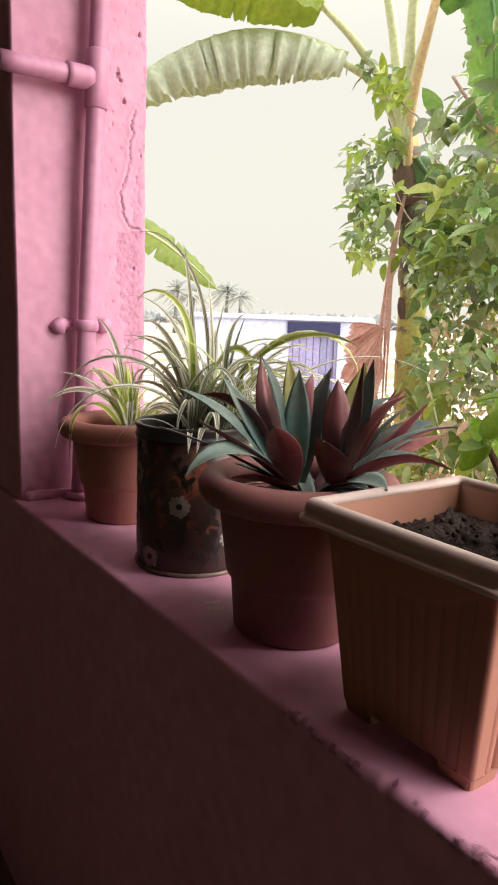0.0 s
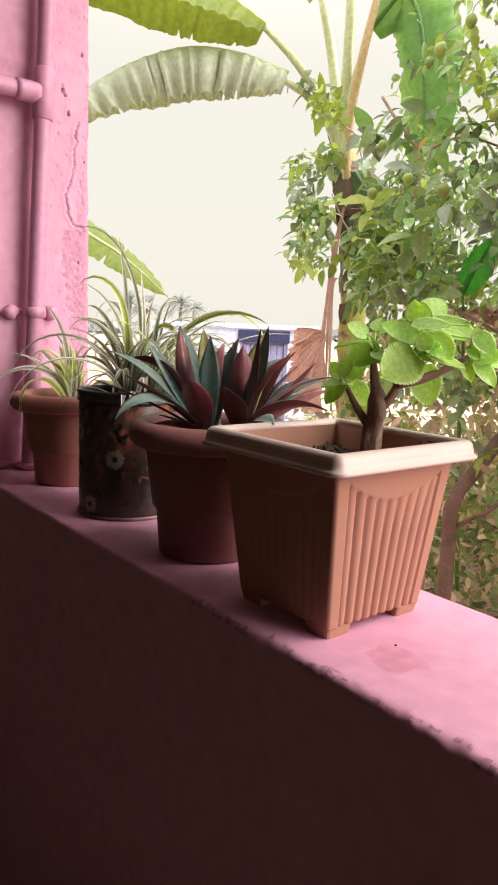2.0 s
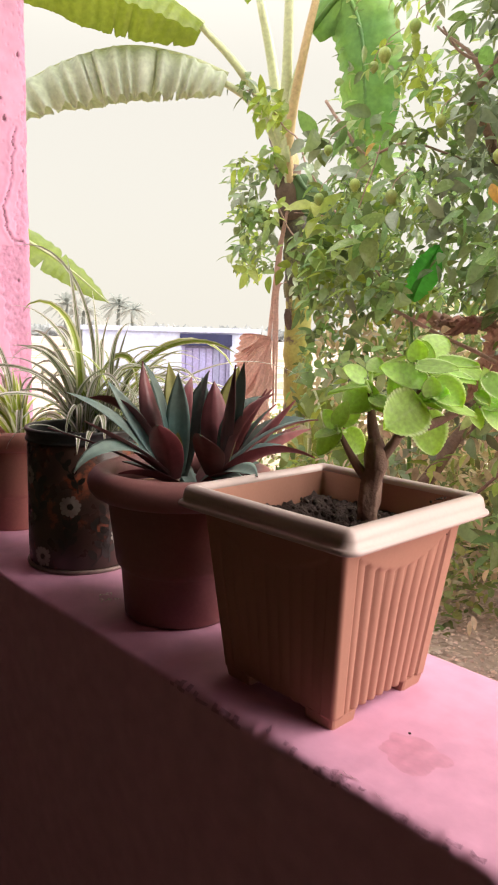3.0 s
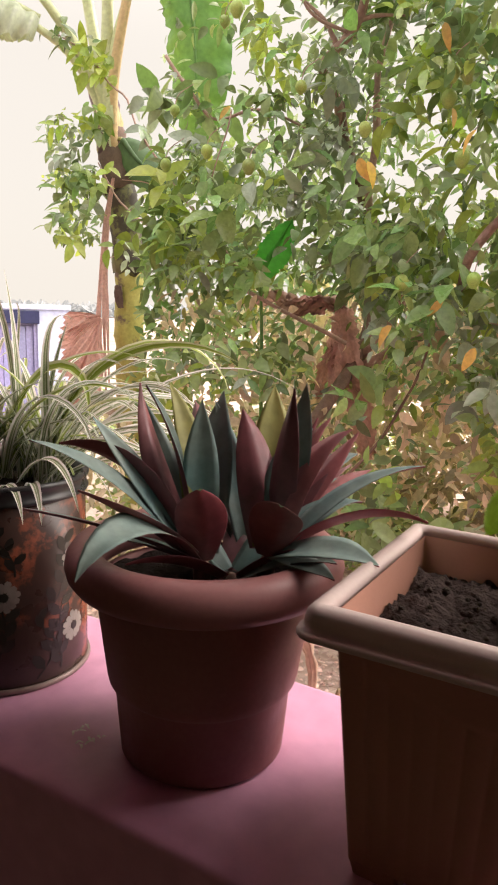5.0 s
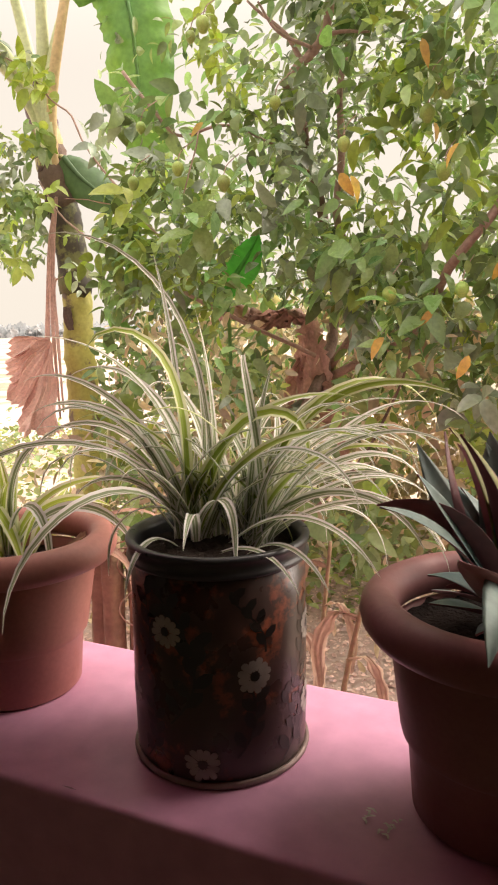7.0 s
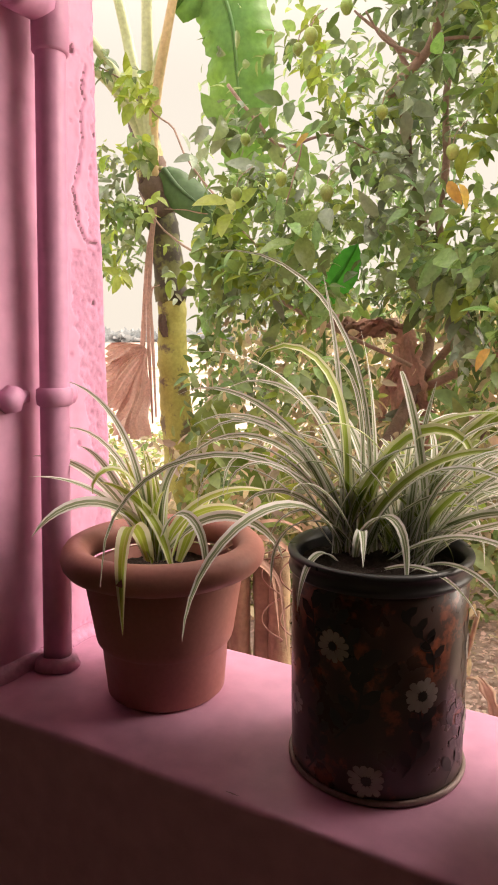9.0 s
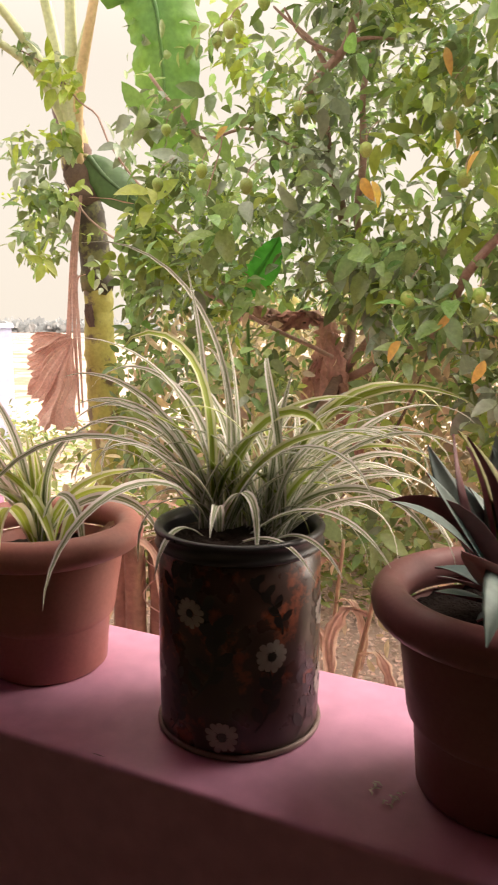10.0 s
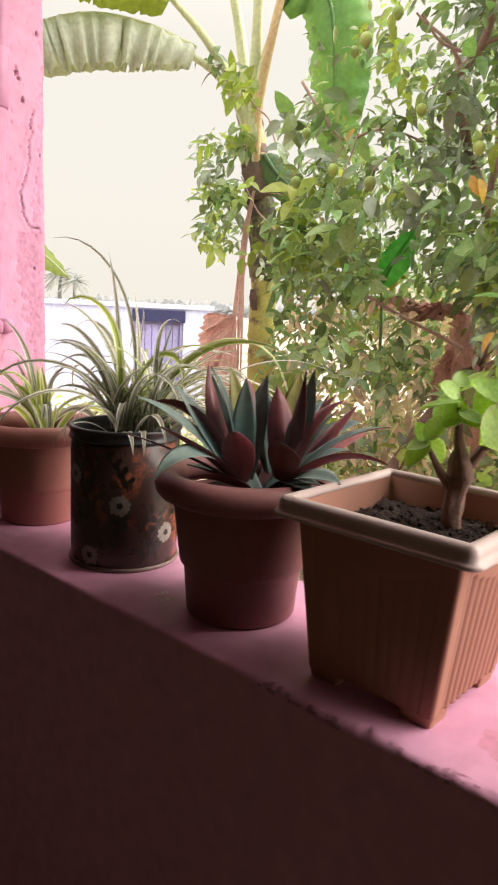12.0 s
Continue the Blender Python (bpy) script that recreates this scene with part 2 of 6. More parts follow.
BANANA_STEM = surface("banana_pseudostem", (0.50, 0.47, 0.13), (0.37, 0.34, 0.10), coarse=5, fine=40, rough=0.6, bump=0.4, bump_scale=30, depth=0.006, spots=(0.12, 0.075, 0.08), spot_scale=4.5, spot_amount=0.19)
DARK_STEM = surface("streaked_banana_stem", (0.20, 0.21, 0.08), (0.12, 0.11, 0.05), coarse=5, fine=40, rough=0.6, bump=0.4, bump_scale=30, depth=0.006, spots=(0.05, 0.035, 0.04), spot_scale=6.0, spot_amount=0.27)
PURPLE_SHEATH = surface("purple_stalk_base", (0.50, 0.45, 0.20), (0.40, 0.35, 0.17), coarse=5, fine=40, rough=0.5, bump=0.2, spots=(0.10, 0.045, 0.10), spot_scale=5.5, spot_amount=0.27)
PINK_DRY = surface("pink_dry_fibre", (0.72, 0.50, 0.45), (0.58, 0.37, 0.33), coarse=14, fine=60, rough=0.75, bump=0.3, bump_scale=60, through_light=0.35, tint=(1.0, 0.88, 0.85))
DRY_TAN = surface("dry_tan_leaf", (0.62, 0.48, 0.36), (0.44, 0.32, 0.22), coarse=14, fine=60, rough=0.8, bump=0.3, bump_scale=60, through_light=0.3, tint=(1.0, 0.9, 0.8))
OLD_WOOD = surface("weathered_brown_wood", (0.33, 0.24, 0.13), (0.17, 0.115, 0.065), coarse=20, fine=90, rough=0.9, bump=0.8, bump_scale=60, depth=0.006)
TERRACOTTA_PALE = surface("orange_terracotta_plastic", (0.40, 0.17, 0.145), (0.35, 0.145, 0.122), coarse=9, fine=200, rough=0.5, bump=0.04, bump_scale=140, spots=(0.46, 0.25, 0.21), spot_scale=16, spot_amount=0.06, specular=0.3, grit=0.06)
BANANA_GREEN = surface("fresh_banana_leaf", (0.17, 0.33, 0.06), (0.09, 0.24, 0.08), coarse=3, fine=30, rough=0.4, bump=0.2, bump_scale=20, depth=0.01, through_light=0.22)
EMERALD = surface("bright_young_leaf", (0.10, 0.46, 0.07), (0.07, 0.36, 0.05), coarse=6, fine=30, rough=0.4, bump=0.2, bump_scale=20, depth=0.01, through_light=0.5, tint=(0.9, 1.15, 0.7))
OLD_SHEATH = surface("old_leaf_sheath", (0.20, 0.13, 0.105), (0.11, 0.075, 0.065), coarse=7, fine=60, rough=0.8, bump=0.5, bump_scale=30, depth=0.01, spots=(0.34, 0.26, 0.15), spot_scale=5, spot_amount=0.12)
YELLOW_STALK = surface("yellowed_leaf_stalk", (0.64, 0.48, 0.27), (0.54, 0.38, 0.20), coarse=6, fine=40, rough=0.55, bump=0.2)
DARK_BLADE = surface("dark_banana_leaf", (0.09, 0.17, 0.07), (0.06, 0.13, 0.05), coarse=4, fine=30, rough=0.45, bump=0.2, bump_scale=20, through_light=0.2)
GROUND = surface("dry_soil_ground", (0.58, 0.44, 0.385), (0.47, 0.35, 0.30), coarse=0.8, fine=14, rough=0.95, bump=0.8, bump_scale=14, depth=0.03, spots=(0.22, 0.21, 0.14), spot_scale=0.35, spot_amount=0.22)
HEDGE_LEAF = surface("olive_hedge_leaf", (0.53, 0.45, 0.32), (0.43, 0.38, 0.25), coarse=2, fine=40, rough=0.6, bump=0.0, island=0.9, through_light=0.35)
LITTER = surface("leaf_litter", (0.78, 0.59, 0.53), (0.50, 0.35, 0.30), coarse=6, fine=40, rough=0.9, bump=0.4, island=0.7, hue=0.3)
WEED = surface("weed_leaves", (0.30, 0.35, 0.12), (0.20, 0.25, 0.08), coarse=4, fine=40, rough=0.55, bump=0.0, island=1.0, through_light=0.35)
WHITEWASH = surface("pale_blue_whitewash", (0.60, 0.65, 0.91), (0.54, 0.60, 0.88), coarse=1.2, fine=12, rough=0.85, bump=0.3, bump_scale=14, depth=0.01)
DOOR_PAINT = surface("lilac_door_paint", (0.36, 0.35, 0.60), (0.30, 0.29, 0.53), coarse=3, fine=30, rough=0.6, vary=0.3)
NAVY = surface("navy_lintel_paint", (0.03, 0.035, 0.12), (0.02, 0.025, 0.08), rough=0.6)
# aerial haze is put into this greyed green of trunks and fronds
HAZED_GREEN = surface("far_trees", (0.40, 0.43, 0.42), (0.36, 0.39, 0.38), coarse=0.4, fine=4, rough=1.0, bump=0.0, through_light=0.6, specular=0.0, tint=(1, 1, 1))
PALE_STRAW = surface("pale_straw", (0.74, 0.64, 0.61), (0.62, 0.52, 0.49), rough=0.7, bump=0.0)
# pale blue-grey stands in for the haze before the far tree line
HAZE_TINTED = surface("haze_tinted_far_trees", (0.46, 0.48, 0.50), (0.43, 0.45, 0.46), coarse=0.1, fine=2, rough=1.0, bump=0.0, specular=0.0, through_light=0.4, tint=(1, 1, 1))
BLUE_FLOWER = surface("blue_petal", (0.20, 0.26, 0.85), (0.30, 0.30, 0.88), coarse=40, fine=80, rough=0.6, bump=0.0, vary=0.5, through_light=0.3)
LILAC_CLOTH = surface("lilac_cloth", (0.45, 0.38, 0.52), (0.38, 0.32, 0.46), rough=0.8)


# ---- building helpers ----
def part(name, bm, material, parent=None, label="", smooth=True):
    """Links a bmesh as one mesh object under a thing or a part."""
    me = bpy.data.meshes.new(name)
    bm.normal_update()
    bm.to_mesh(me)
    bm.free()
    for m in material if isinstance(material, (list, tuple)) else [material]:
        me.materials.append(m)
    if smooth:
        me.polygons.foreach_set("use_smooth", [True] * len(me.polygons))
    ob = new(name, me)
    ob.parent = parent
    if label:
        ob["label"] = label
    return ob


def thing(name, place, label, category, group="", kind=""):
    ob = new(name)
    ob.location = place
    return tagged(ob, label, category, group, kind)


def box(bm, x0, y0, z0, x1, y1, z1, bevel=0.0, segments=2):
    vs = bmesh.ops.create_cube(bm, size=1)["verts"]
    for v in vs:
        v.co = Vector((x0 + (v.co.x + 0.5) * (x1 - x0), y0 + (v.co.y + 0.5) * (y1 - y0), z0 + (v.co.z + 0.5) * (z1 - z0)))
    if bevel:
        edges = list({e for v in vs for e in v.link_edges})
        bmesh.ops.bevel(bm, geom=edges, offset=bevel, segments=segments, affect="EDGES", profile=0.6)
    return vs


def lathe(bm, profile, segments=48, centre=(0, 0), wobble=0.0, closed=False):
    """Turns a profile of (radius, height) round an upright axis."""
    rings = []
    for r, z in profile:
        ring = []
        for i in range(segments):
            a = 2 * math.pi * i / segments
            k = 1 + wobble * noise.noise((math.cos(a) * 1.3, math.sin(a) * 1.3, z * 9))
            ring.append(bm.verts.new((centre[0] + r * k * math.cos(a), centre[1] + r * k * math.sin(a), z)))
        rings.append(ring)
    for a, b in zip(rings, rings[1:] + ([rings[0]] if closed else [])):
        for i in range(segments):
            j = (i + 1) % segments
            bm.faces.new((a[i], a[j], b[j], b[i]))
    return rings


def tube(bm, points, radii, segments=10, caps=True, lumps=0.0):
    """A round bar along a line of points, with a radius at each."""
    points = [Vector(p) for p in points]
    rings = []
    side = None
    for i, p in enumerate(points):
        d = (points[min(i + 1, len(points) - 1)] - points[max(i - 1, 0)]).normalized()
        if side is None:
            side = d.orthogonal().normalized()
        side = (side - d * side.dot(d)).normalized()
        up = d.cross(side)
        r = radii[i] if isinstance(radii, (list, tuple)) else radii
        ring = []
        for k in range(segments):
            a = 2 * math.pi * k / segments
            q = r * (1 + lumps * noise.noise(p * 23 + Vector((math.cos(a), math.sin(a), 0)) * 1.5))
            ring.append(bm.verts.new(p + side * math.cos(a) * q + up * math.sin(a) * q))
        rings.append(ring)
    for a, b in zip(rings, rings[1:]):
        for k in range(segments):
            j = (k + 1) % segments
            bm.faces.new((a[k], a[j], b[j], b[k]))
    if caps:
        bm.faces.new(rings[0][::-1])
        bm.faces.new(rings[-1])
    return rings


def curve_points(points, n):
    """n points along a smooth curve through the given ones."""
    ps = [Vector(p) for p in points]
    ps = [ps[0] * 2 - ps[1]] + ps + [ps[-1] * 2 - ps[-2]]
    out = []
    spans = len(ps) - 3
    for i in range(n):
        u = i / (n - 1) * spans
        k = min(int(u), spans - 1)
        f = u - k
        a, b, c, d = ps[k:k + 4]
        out.append(0.5 * ((2 * b) + (c - a) * f + (2 * a - 5 * b + 4 * c - d) * f * f + (3 * b - 3 * c + d - a) * f ** 3))
    return out


def blade(bm, spine, widths, normal, fold=0.25, cols=4, thick=0.0, twist=0.0, uv=True):
    """A leaf along a spine: widths across, folded along the middle, its upper side along normal (one, or a list along the spine); thick gives it an underside with material slot 1."""
    layer = bm.loops.layers.uv.verify() if uv else None
    n = len(spine)
    tops, unders = [], []
    for i, p in enumerate(spine):
        d = (spine[min(i + 1, n - 1)] - spine[max(i - 1, 0)]).normalized()
        facing = Vector(normal[i]) if isinstance(normal, list) else Vector(normal)
        nn = facing - d * facing.dot(d)
        nn = nn.normalized() if nn.length > 1e-5 else d.orthogonal().normalized()
        s = d.cross(nn).normalized()
        if twist:
            q = Matrix.Rotation(twist * i / (n - 1), 3, d)
            s, nn = q @ s, q @ nn
        w = widths[i] / 2
        row, low = [], []
        for c in range(cols + 1):
            u = c / cols * 2 - 1
            row.append(bm.verts.new(p + s * (w * u) + nn * (abs(u) * w * fold)))
            if thick:
                low.append(bm.verts.new(p + s * (w * u * 0.98) + nn * (abs(u) * w * fold - thick * (1.2 - abs(u)))))
        tops.append(row)
        unders.append(low)

    def quad(verts, i, cs, slot):
        f = bm.faces.new(verts)
        f.material_index = slot
        f.smooth = True
        if layer:
            for loop, (r, c) in zip(f.loops, cs):
                loop[layer].uv = (c / cols, r / (n - 1))

    for i in range(n - 1):
        for c in range(cols):
            quad((tops[i][c], tops[i][c + 1], tops[i + 1][c + 1], tops[i + 1][c]), i, ((i, c), (i, c + 1), (i + 1, c + 1), (i + 1, c)), 0)
            if thick:
                quad((unders[i][c + 1], unders[i][c], unders[i + 1][c], unders[i + 1][c + 1]), i, ((i, c + 1), (i, c), (i + 1, c), (i + 1, c + 1)), 1)
        if thick:
            for c in (0, cols):
                a, b = (tops, unders) if c == 0 else (unders, tops)
                quad((a[i][c], a[i + 1][c], b[i + 1][c], b[i][c]), i, ((i, c), (i + 1, c), (i + 1, c), (i, c)), 1)


def sheet(name, verts, faces, material, parent=None, label=""):
    """One mesh of many small pieces, from plain lists."""
    me = bpy.data.meshes.new(name)
    me.from_pydata(verts, [], faces)
    me.materials.append(material)
    me.polygons.foreach_set("use_smooth", [True] * len(me.polygons))
    ob = new(name, me)
    ob.parent = parent
    if label:
        ob["label"] = label
    return ob

rnd = random.Random(7)
GZ = -0.45
LEDGE = 0.95

# ---- setting: ground, veranda ----
def ground_sheet():
    bm = bmesh.new()
    xs = [-900, -200, -60, -25] + [-14 + 0.5 * i for i in range(45)] + [20, 60, 300, 900]
    ys = [-900, -200, -40, -10] + [-4 + 0.5 * i for i in range(45)] + [30, 70, 200, 900]
    grid = [[bm.verts.new((x, y, GZ + (0.05 * noise.noise((x * 0.7, y * 0.7, 0)) if abs(x) < 15 and abs(y) < 19 else 0))) for y in ys] for x in xs]
    for i in range(len(xs) - 1):
        for j in range(len(ys) - 1):
            bm.faces.new((grid[i][j], grid[i + 1][j], grid[i + 1][j + 1], grid[i][j + 1]))
    return tagged(part("ground", bm, GROUND), "dry brown soil with sparse grass reaching the fields", "ground", kind="structure")


ground_sheet()


def parapet():
    """The half wall: flat pink top, inner top edge worn and chipped."""
    bm = bmesh.new()
    rows = []
    n = 1100
    for i in range(n + 1):
        x = -2.6 + 7.1 * i / n
        worn = 1.0 if x > 0.38 else 0.3
        chip = max(0.0, noise.noise((x * 9, 3.1, 0)) - 0.05) + 0.45 * max(0.0, noise.noise((x * 31, 8.1, 0)))
        nick = worn * (0.006 * max(0.0, noise.noise((x * 38, 1.3, 5.0)) - 0.22) + 0.006 * max(0.0, noise.noise((x * 110, 6.3, 5.0)) - 0.2))
        r = (0.0048 if x > 0.45 else 0.0048 - 0.0018 * min(1.0, (0.45 - x) / 0.2)) + 0.0055 * chip * worn + 1.2 * nick
        flake = [worn * 0.0036 * max(-0.25, noise.noise((x * 95, k * 0.9, 2.0))) for k in range(3)]
        wav = 0.0025 * noise.noise((x * 5, 0, 2)) + nick * 0.7
        prof = [(0.0 + wav, GZ), (0.0 + wav, 0.3), (0.0 + wav, LEDGE - r * 1.6 - 0.006), (0.0 + wav, LEDGE - r * 1.6), (r * 0.22 + wav + flake[0], LEDGE - r * 0.9 - flake[0]), (r * 0.9 + wav + flake[1] * 0.5, LEDGE - r * 0.27 - flake[1]), (r * 1.7 + wav, LEDGE - 0.0002 - max(0.0, flake[2]) * 0.6), (r * 1.7 + wav + 0.006, LEDGE), (0.07, LEDGE), (0.14, LEDGE), (0.22, LEDGE), (0.271, LEDGE), (0.278, LEDGE - 0.002), (0.281, LEDGE - 0.009), (0.281, 0.4), (0.281, GZ)]
        rows.append([bm.verts.new((x, y, z)) for y, z in prof])
    for i, (a, b) in enumerate(zip(rows, rows[1:])):
        x = -2.6 + 7.1 * i / n
        for k in range(len(a) - 1):
            f = bm.faces.new((a[k + 1], a[k], b[k], b[k + 1]))
            if 2 < k < 6 and x > 0.36 and noise.noise((x * 150, k * 0.8, 9.0)) + 0.7 * noise.noise((x * 14, k * 0.5, 4.0)) > 0.22:
                f.material_index = 1
    return tagged(part("wall_parapet", bm, [PINK, EDGE_WORN]), "pink painted parapet wall with a worn inner edge", "wall", kind="structure")


parapet_wall = parapet()


def stain(x, y, rx, ry, material, name, seed):
    bm = bmesh.new()
    c = bm.verts.new((x, y, LEDGE + 0.0002))
    ring = []
    n = 120
    for i in range(n):
        a = 2 * math.pi * i / n
        u = (math.cos(a) * 1.4 + seed, math.sin(a) * 1.4, seed)
        k = 1 + 0.5 * noise.noise(u) + 0.10 * noise.noise([q * 3 for q in u])
        ring.append(bm.verts.new((x + rx * k * math.cos(a), y + ry * k * math.sin(a), LEDGE + 0.0001)))
    for i in range(n):
        bm.faces.new((c, ring[i], ring[(i + 1) % n]))
    return part(name, bm, material, parapet_wall)


stain(0.627, 0.084, 0.034, 0.027, WATER_STAIN, "damp_patch", 3)


def edge_slit(x, y, length, width, seed):
    """A short dark crack in the paint along the worn edge."""
    bm = bmesh.new()
    pts = [Vector((x + length * (i / 12 - 0.5), y + 0.0022 * noise.noise((i * 0.35, seed, 0)), LEDGE + 0.0006)) for i in range(13)]
    blade(bm, pts, [width * math.sin(math.pi * (i + 0.4) / 12.8) * (0.7 + 0.6 * abs(noise.noise((i * 0.8, seed, 4)))) for i in range(13)], (0, 0, 1), fold=0.0, cols=1, uv=False)
    part("edge_crack", bm, CRACK, parapet_wall)


for k, (x, y, length, width) in enumerate(((0.607, 0.012, 0.022, 0.0014), (0.601, 0.007, 0.004, 0.0026), (0.640, 0.010, 0.014, 0.0010), (-0.16, 0.010, 0.016, 0.0022))):
    edge_slit(x, y, length, width, k * 2.3)


def plain_box(name, x0, y0, z0, x1, y1, z1, material, label, category):
    bm = bmesh.new()
    box(bm, x0, y0, z0, x1, y1, z1)
    return tagged(part(name, bm, material, smooth=False), label, category, kind="structure")


# floor, ceiling, back and end walls are unseen, added to keep the room dim
plain_box("floor", -2.6, -3.2, -0.1, 4.5, 0.0, 0.0, DIM_FLOOR_TONE, "unseen veranda floor, added, dull brown to limit bounced light", "floor")
plain_box("ceiling", -2.6, -3.2, 2.75, 4.5, 0.62, 2.87, CEIL, "unseen veranda ceiling slab, added, with an eave that shades the ledge", "ceiling")
plain_box("wall_back", -2.6, -3.4, -0.1, 4.5, -3.2, 2.75, DIM_WALL_TONE, "unseen back wall of the veranda, added, dark to keep it dim", "wall")
plain_box("wall_west", -2.8, -3.2, -0.1, -2.6, 0.278, 2.75, DIM_WALL_TONE, "unseen end wall of the veranda, added, dark to keep it dim", "wall")
plain_box("wall_east", 4.5, -3.2, -0.1, 4.7, 0.278, 2.75, DIM_WALL_TONE, "unseen end wall of the veranda, added, dark to keep it dim", "wall")
plain_box("wall_beside_pillar", -2.6, 0.04, GZ, -0.93, 0.26, 2.75, DIM_WALL_TONE, "wall beside the pillar, its shade put into a dark tone", "wall")
plain_box("lintel", -0.93, 0.03, 2.42, 4.5, 0.25, 2.75, PINK, "pink lintel over the veranda opening", "lintel")


def pillar():
    top = thing("pillar", (0, 0, 0), "pink painted plaster pillar with cracks and flaking edge", "pillar", kind="structure")
    x0, x1, y0, y1 = -0.93, -0.536, 0.011, 0.295
    line = [(0.262, 1.745), (0.254, 1.69), (0.245, 1.62), (0.234, 1.585), (0.236, 1.55), (0.246, 1.525), (0.258, 1.514), (0.275, 1.512)]
    crack = []
    for p in curve_points([(0, y, z) for y, z in line], 260):
        crack.append((p.y + 0.007 * noise.noise(p * 55) + 0.004 * noise.noise(p * 170), p.z, 0.0009 + 0.0012 * abs(noise.noise(p * 60))))
    crack = np.array(crack)
    holes = [(0.224, 1.808, 0.005, 0.011), (0.229, 1.797, 0.006, 0.004), (0.238, 1.759, 0.0045, 0.006), (0.271, 1.891, 0.003, 0.006), (0.196, 1.742, 0.003, 0.005), (0.279, 1.66, 0.003, 0.004), (0.262, 1.43, 0.003, 0.005)]
    bm = bmesh.new()
    ny, n = 130, 520
    ys = [y0 + (y1 - y0) * i / ny for i in range(ny + 1)]
    rows = []
    for k in range(n + 1):
        z = LEDGE + (2.42 - LEDGE) * k / n
        row = [bm.verts.new((x0, y0, z)), bm.verts.new((x1 - 0.012, y0 + 0.002 * noise.noise((z * 5, 1, 1)), z))]
        slots = [0, 0]
        band = 0.024 + 0.03 * noise.noise((z * 3.0, 7.7, 0)) + (0.03 if z < 1.5 else 0.0)
        chip = max(0.0, noise.noise((z * 8, 4.4, 0))) * 0.010 + max(0.0, noise.noise((z * 30, 4.4, 0))) * 0.004
        near = crack[np.abs(crack[:, 1] - z) < 0.012]
        for y in ys[1:-1]:
            d = 0.0035 * noise.noise((y * 6, z * 4, 0)) + 0.0010 * noise.noise((y * 40, z * 40, 5))
            slot = 0
            if y > y1 - band + 0.012 * noise.noise((y * 60, z * 60, 1)):
                d += 0.0013 * noise.noise((y * 90, z * 90, 2)) - 0.0012 - 0.005 * max(0.0, noise.noise((y * 190, z * 170, 6)) - 0.18)
                slot = 1
            elif y > 0.19:
                d -= 0.008 * max(0.0, noise.noise((y * 120, z * 110, 3)) - 0.42)
            if len(near):
                gap = np.hypot(near[:, 0] - y, near[:, 1] - z)
                q = int(gap.argmin())
                d -= 0.0035 * math.exp(-(gap[q] / (near[q, 2] * 1.2)) ** 2) - 0.0012 * math.exp(-((gap[q] - 0.006) / 0.004) ** 2)
                if gap[q] < near[q, 2] * 0.5:
                    slot = 2
            for hy, hz, ry, rz in holes:
                if abs(z - hz) < 0.03 and abs(y - hy) < 0.02:
                    q = math.hypot((y - hy) / ry, (z - hz) / rz) + 0.5 * noise.noise((y * 200, z * 200, hy * 90))
                    if q < 1.0:
                        d -= 0.006 * (1 - q * q)
                        slot = 2 if q < 0.55 else slot
            edge = max(0.0, 1 - (y1 - y) / 0.018)
            row.append(bm.verts.new((x1 + d - 0.010 * edge * edge, y - chip * edge, z)))
            slots.append(slot)
        row += [bm.verts.new((x1 - 0.016, y1 - chip, z)), bm.verts.new((x0, y1, z))]
        rows.append((row, slots + [1, 0]))
    for (a, slots), (b, _) in zip(rows, rows[1:]):
        for k in range(len(a)):
            j = (k + 1) % len(a)
            f = bm.faces.new((a[k], a[j], b[j], b[k]))
            f.material_index = slots[k]
    part("shaft", bm, [PINK, PINK_ROUGH, CRACK], top)
    bm = bmesh.new()
    tube(bm, curve_points([(x1 + 0.004, y, LEDGE + 0.003 + 0.003 * noise.noise((y * 30, 0, 0))) for y in (0.02, 0.07, 0.12, 0.17, 0.22, 0.28)], 24), 0.013, 8, lumps=0.5)
    part("mortar_fillet", bm, PINK_ROUGH, top)


pillar()


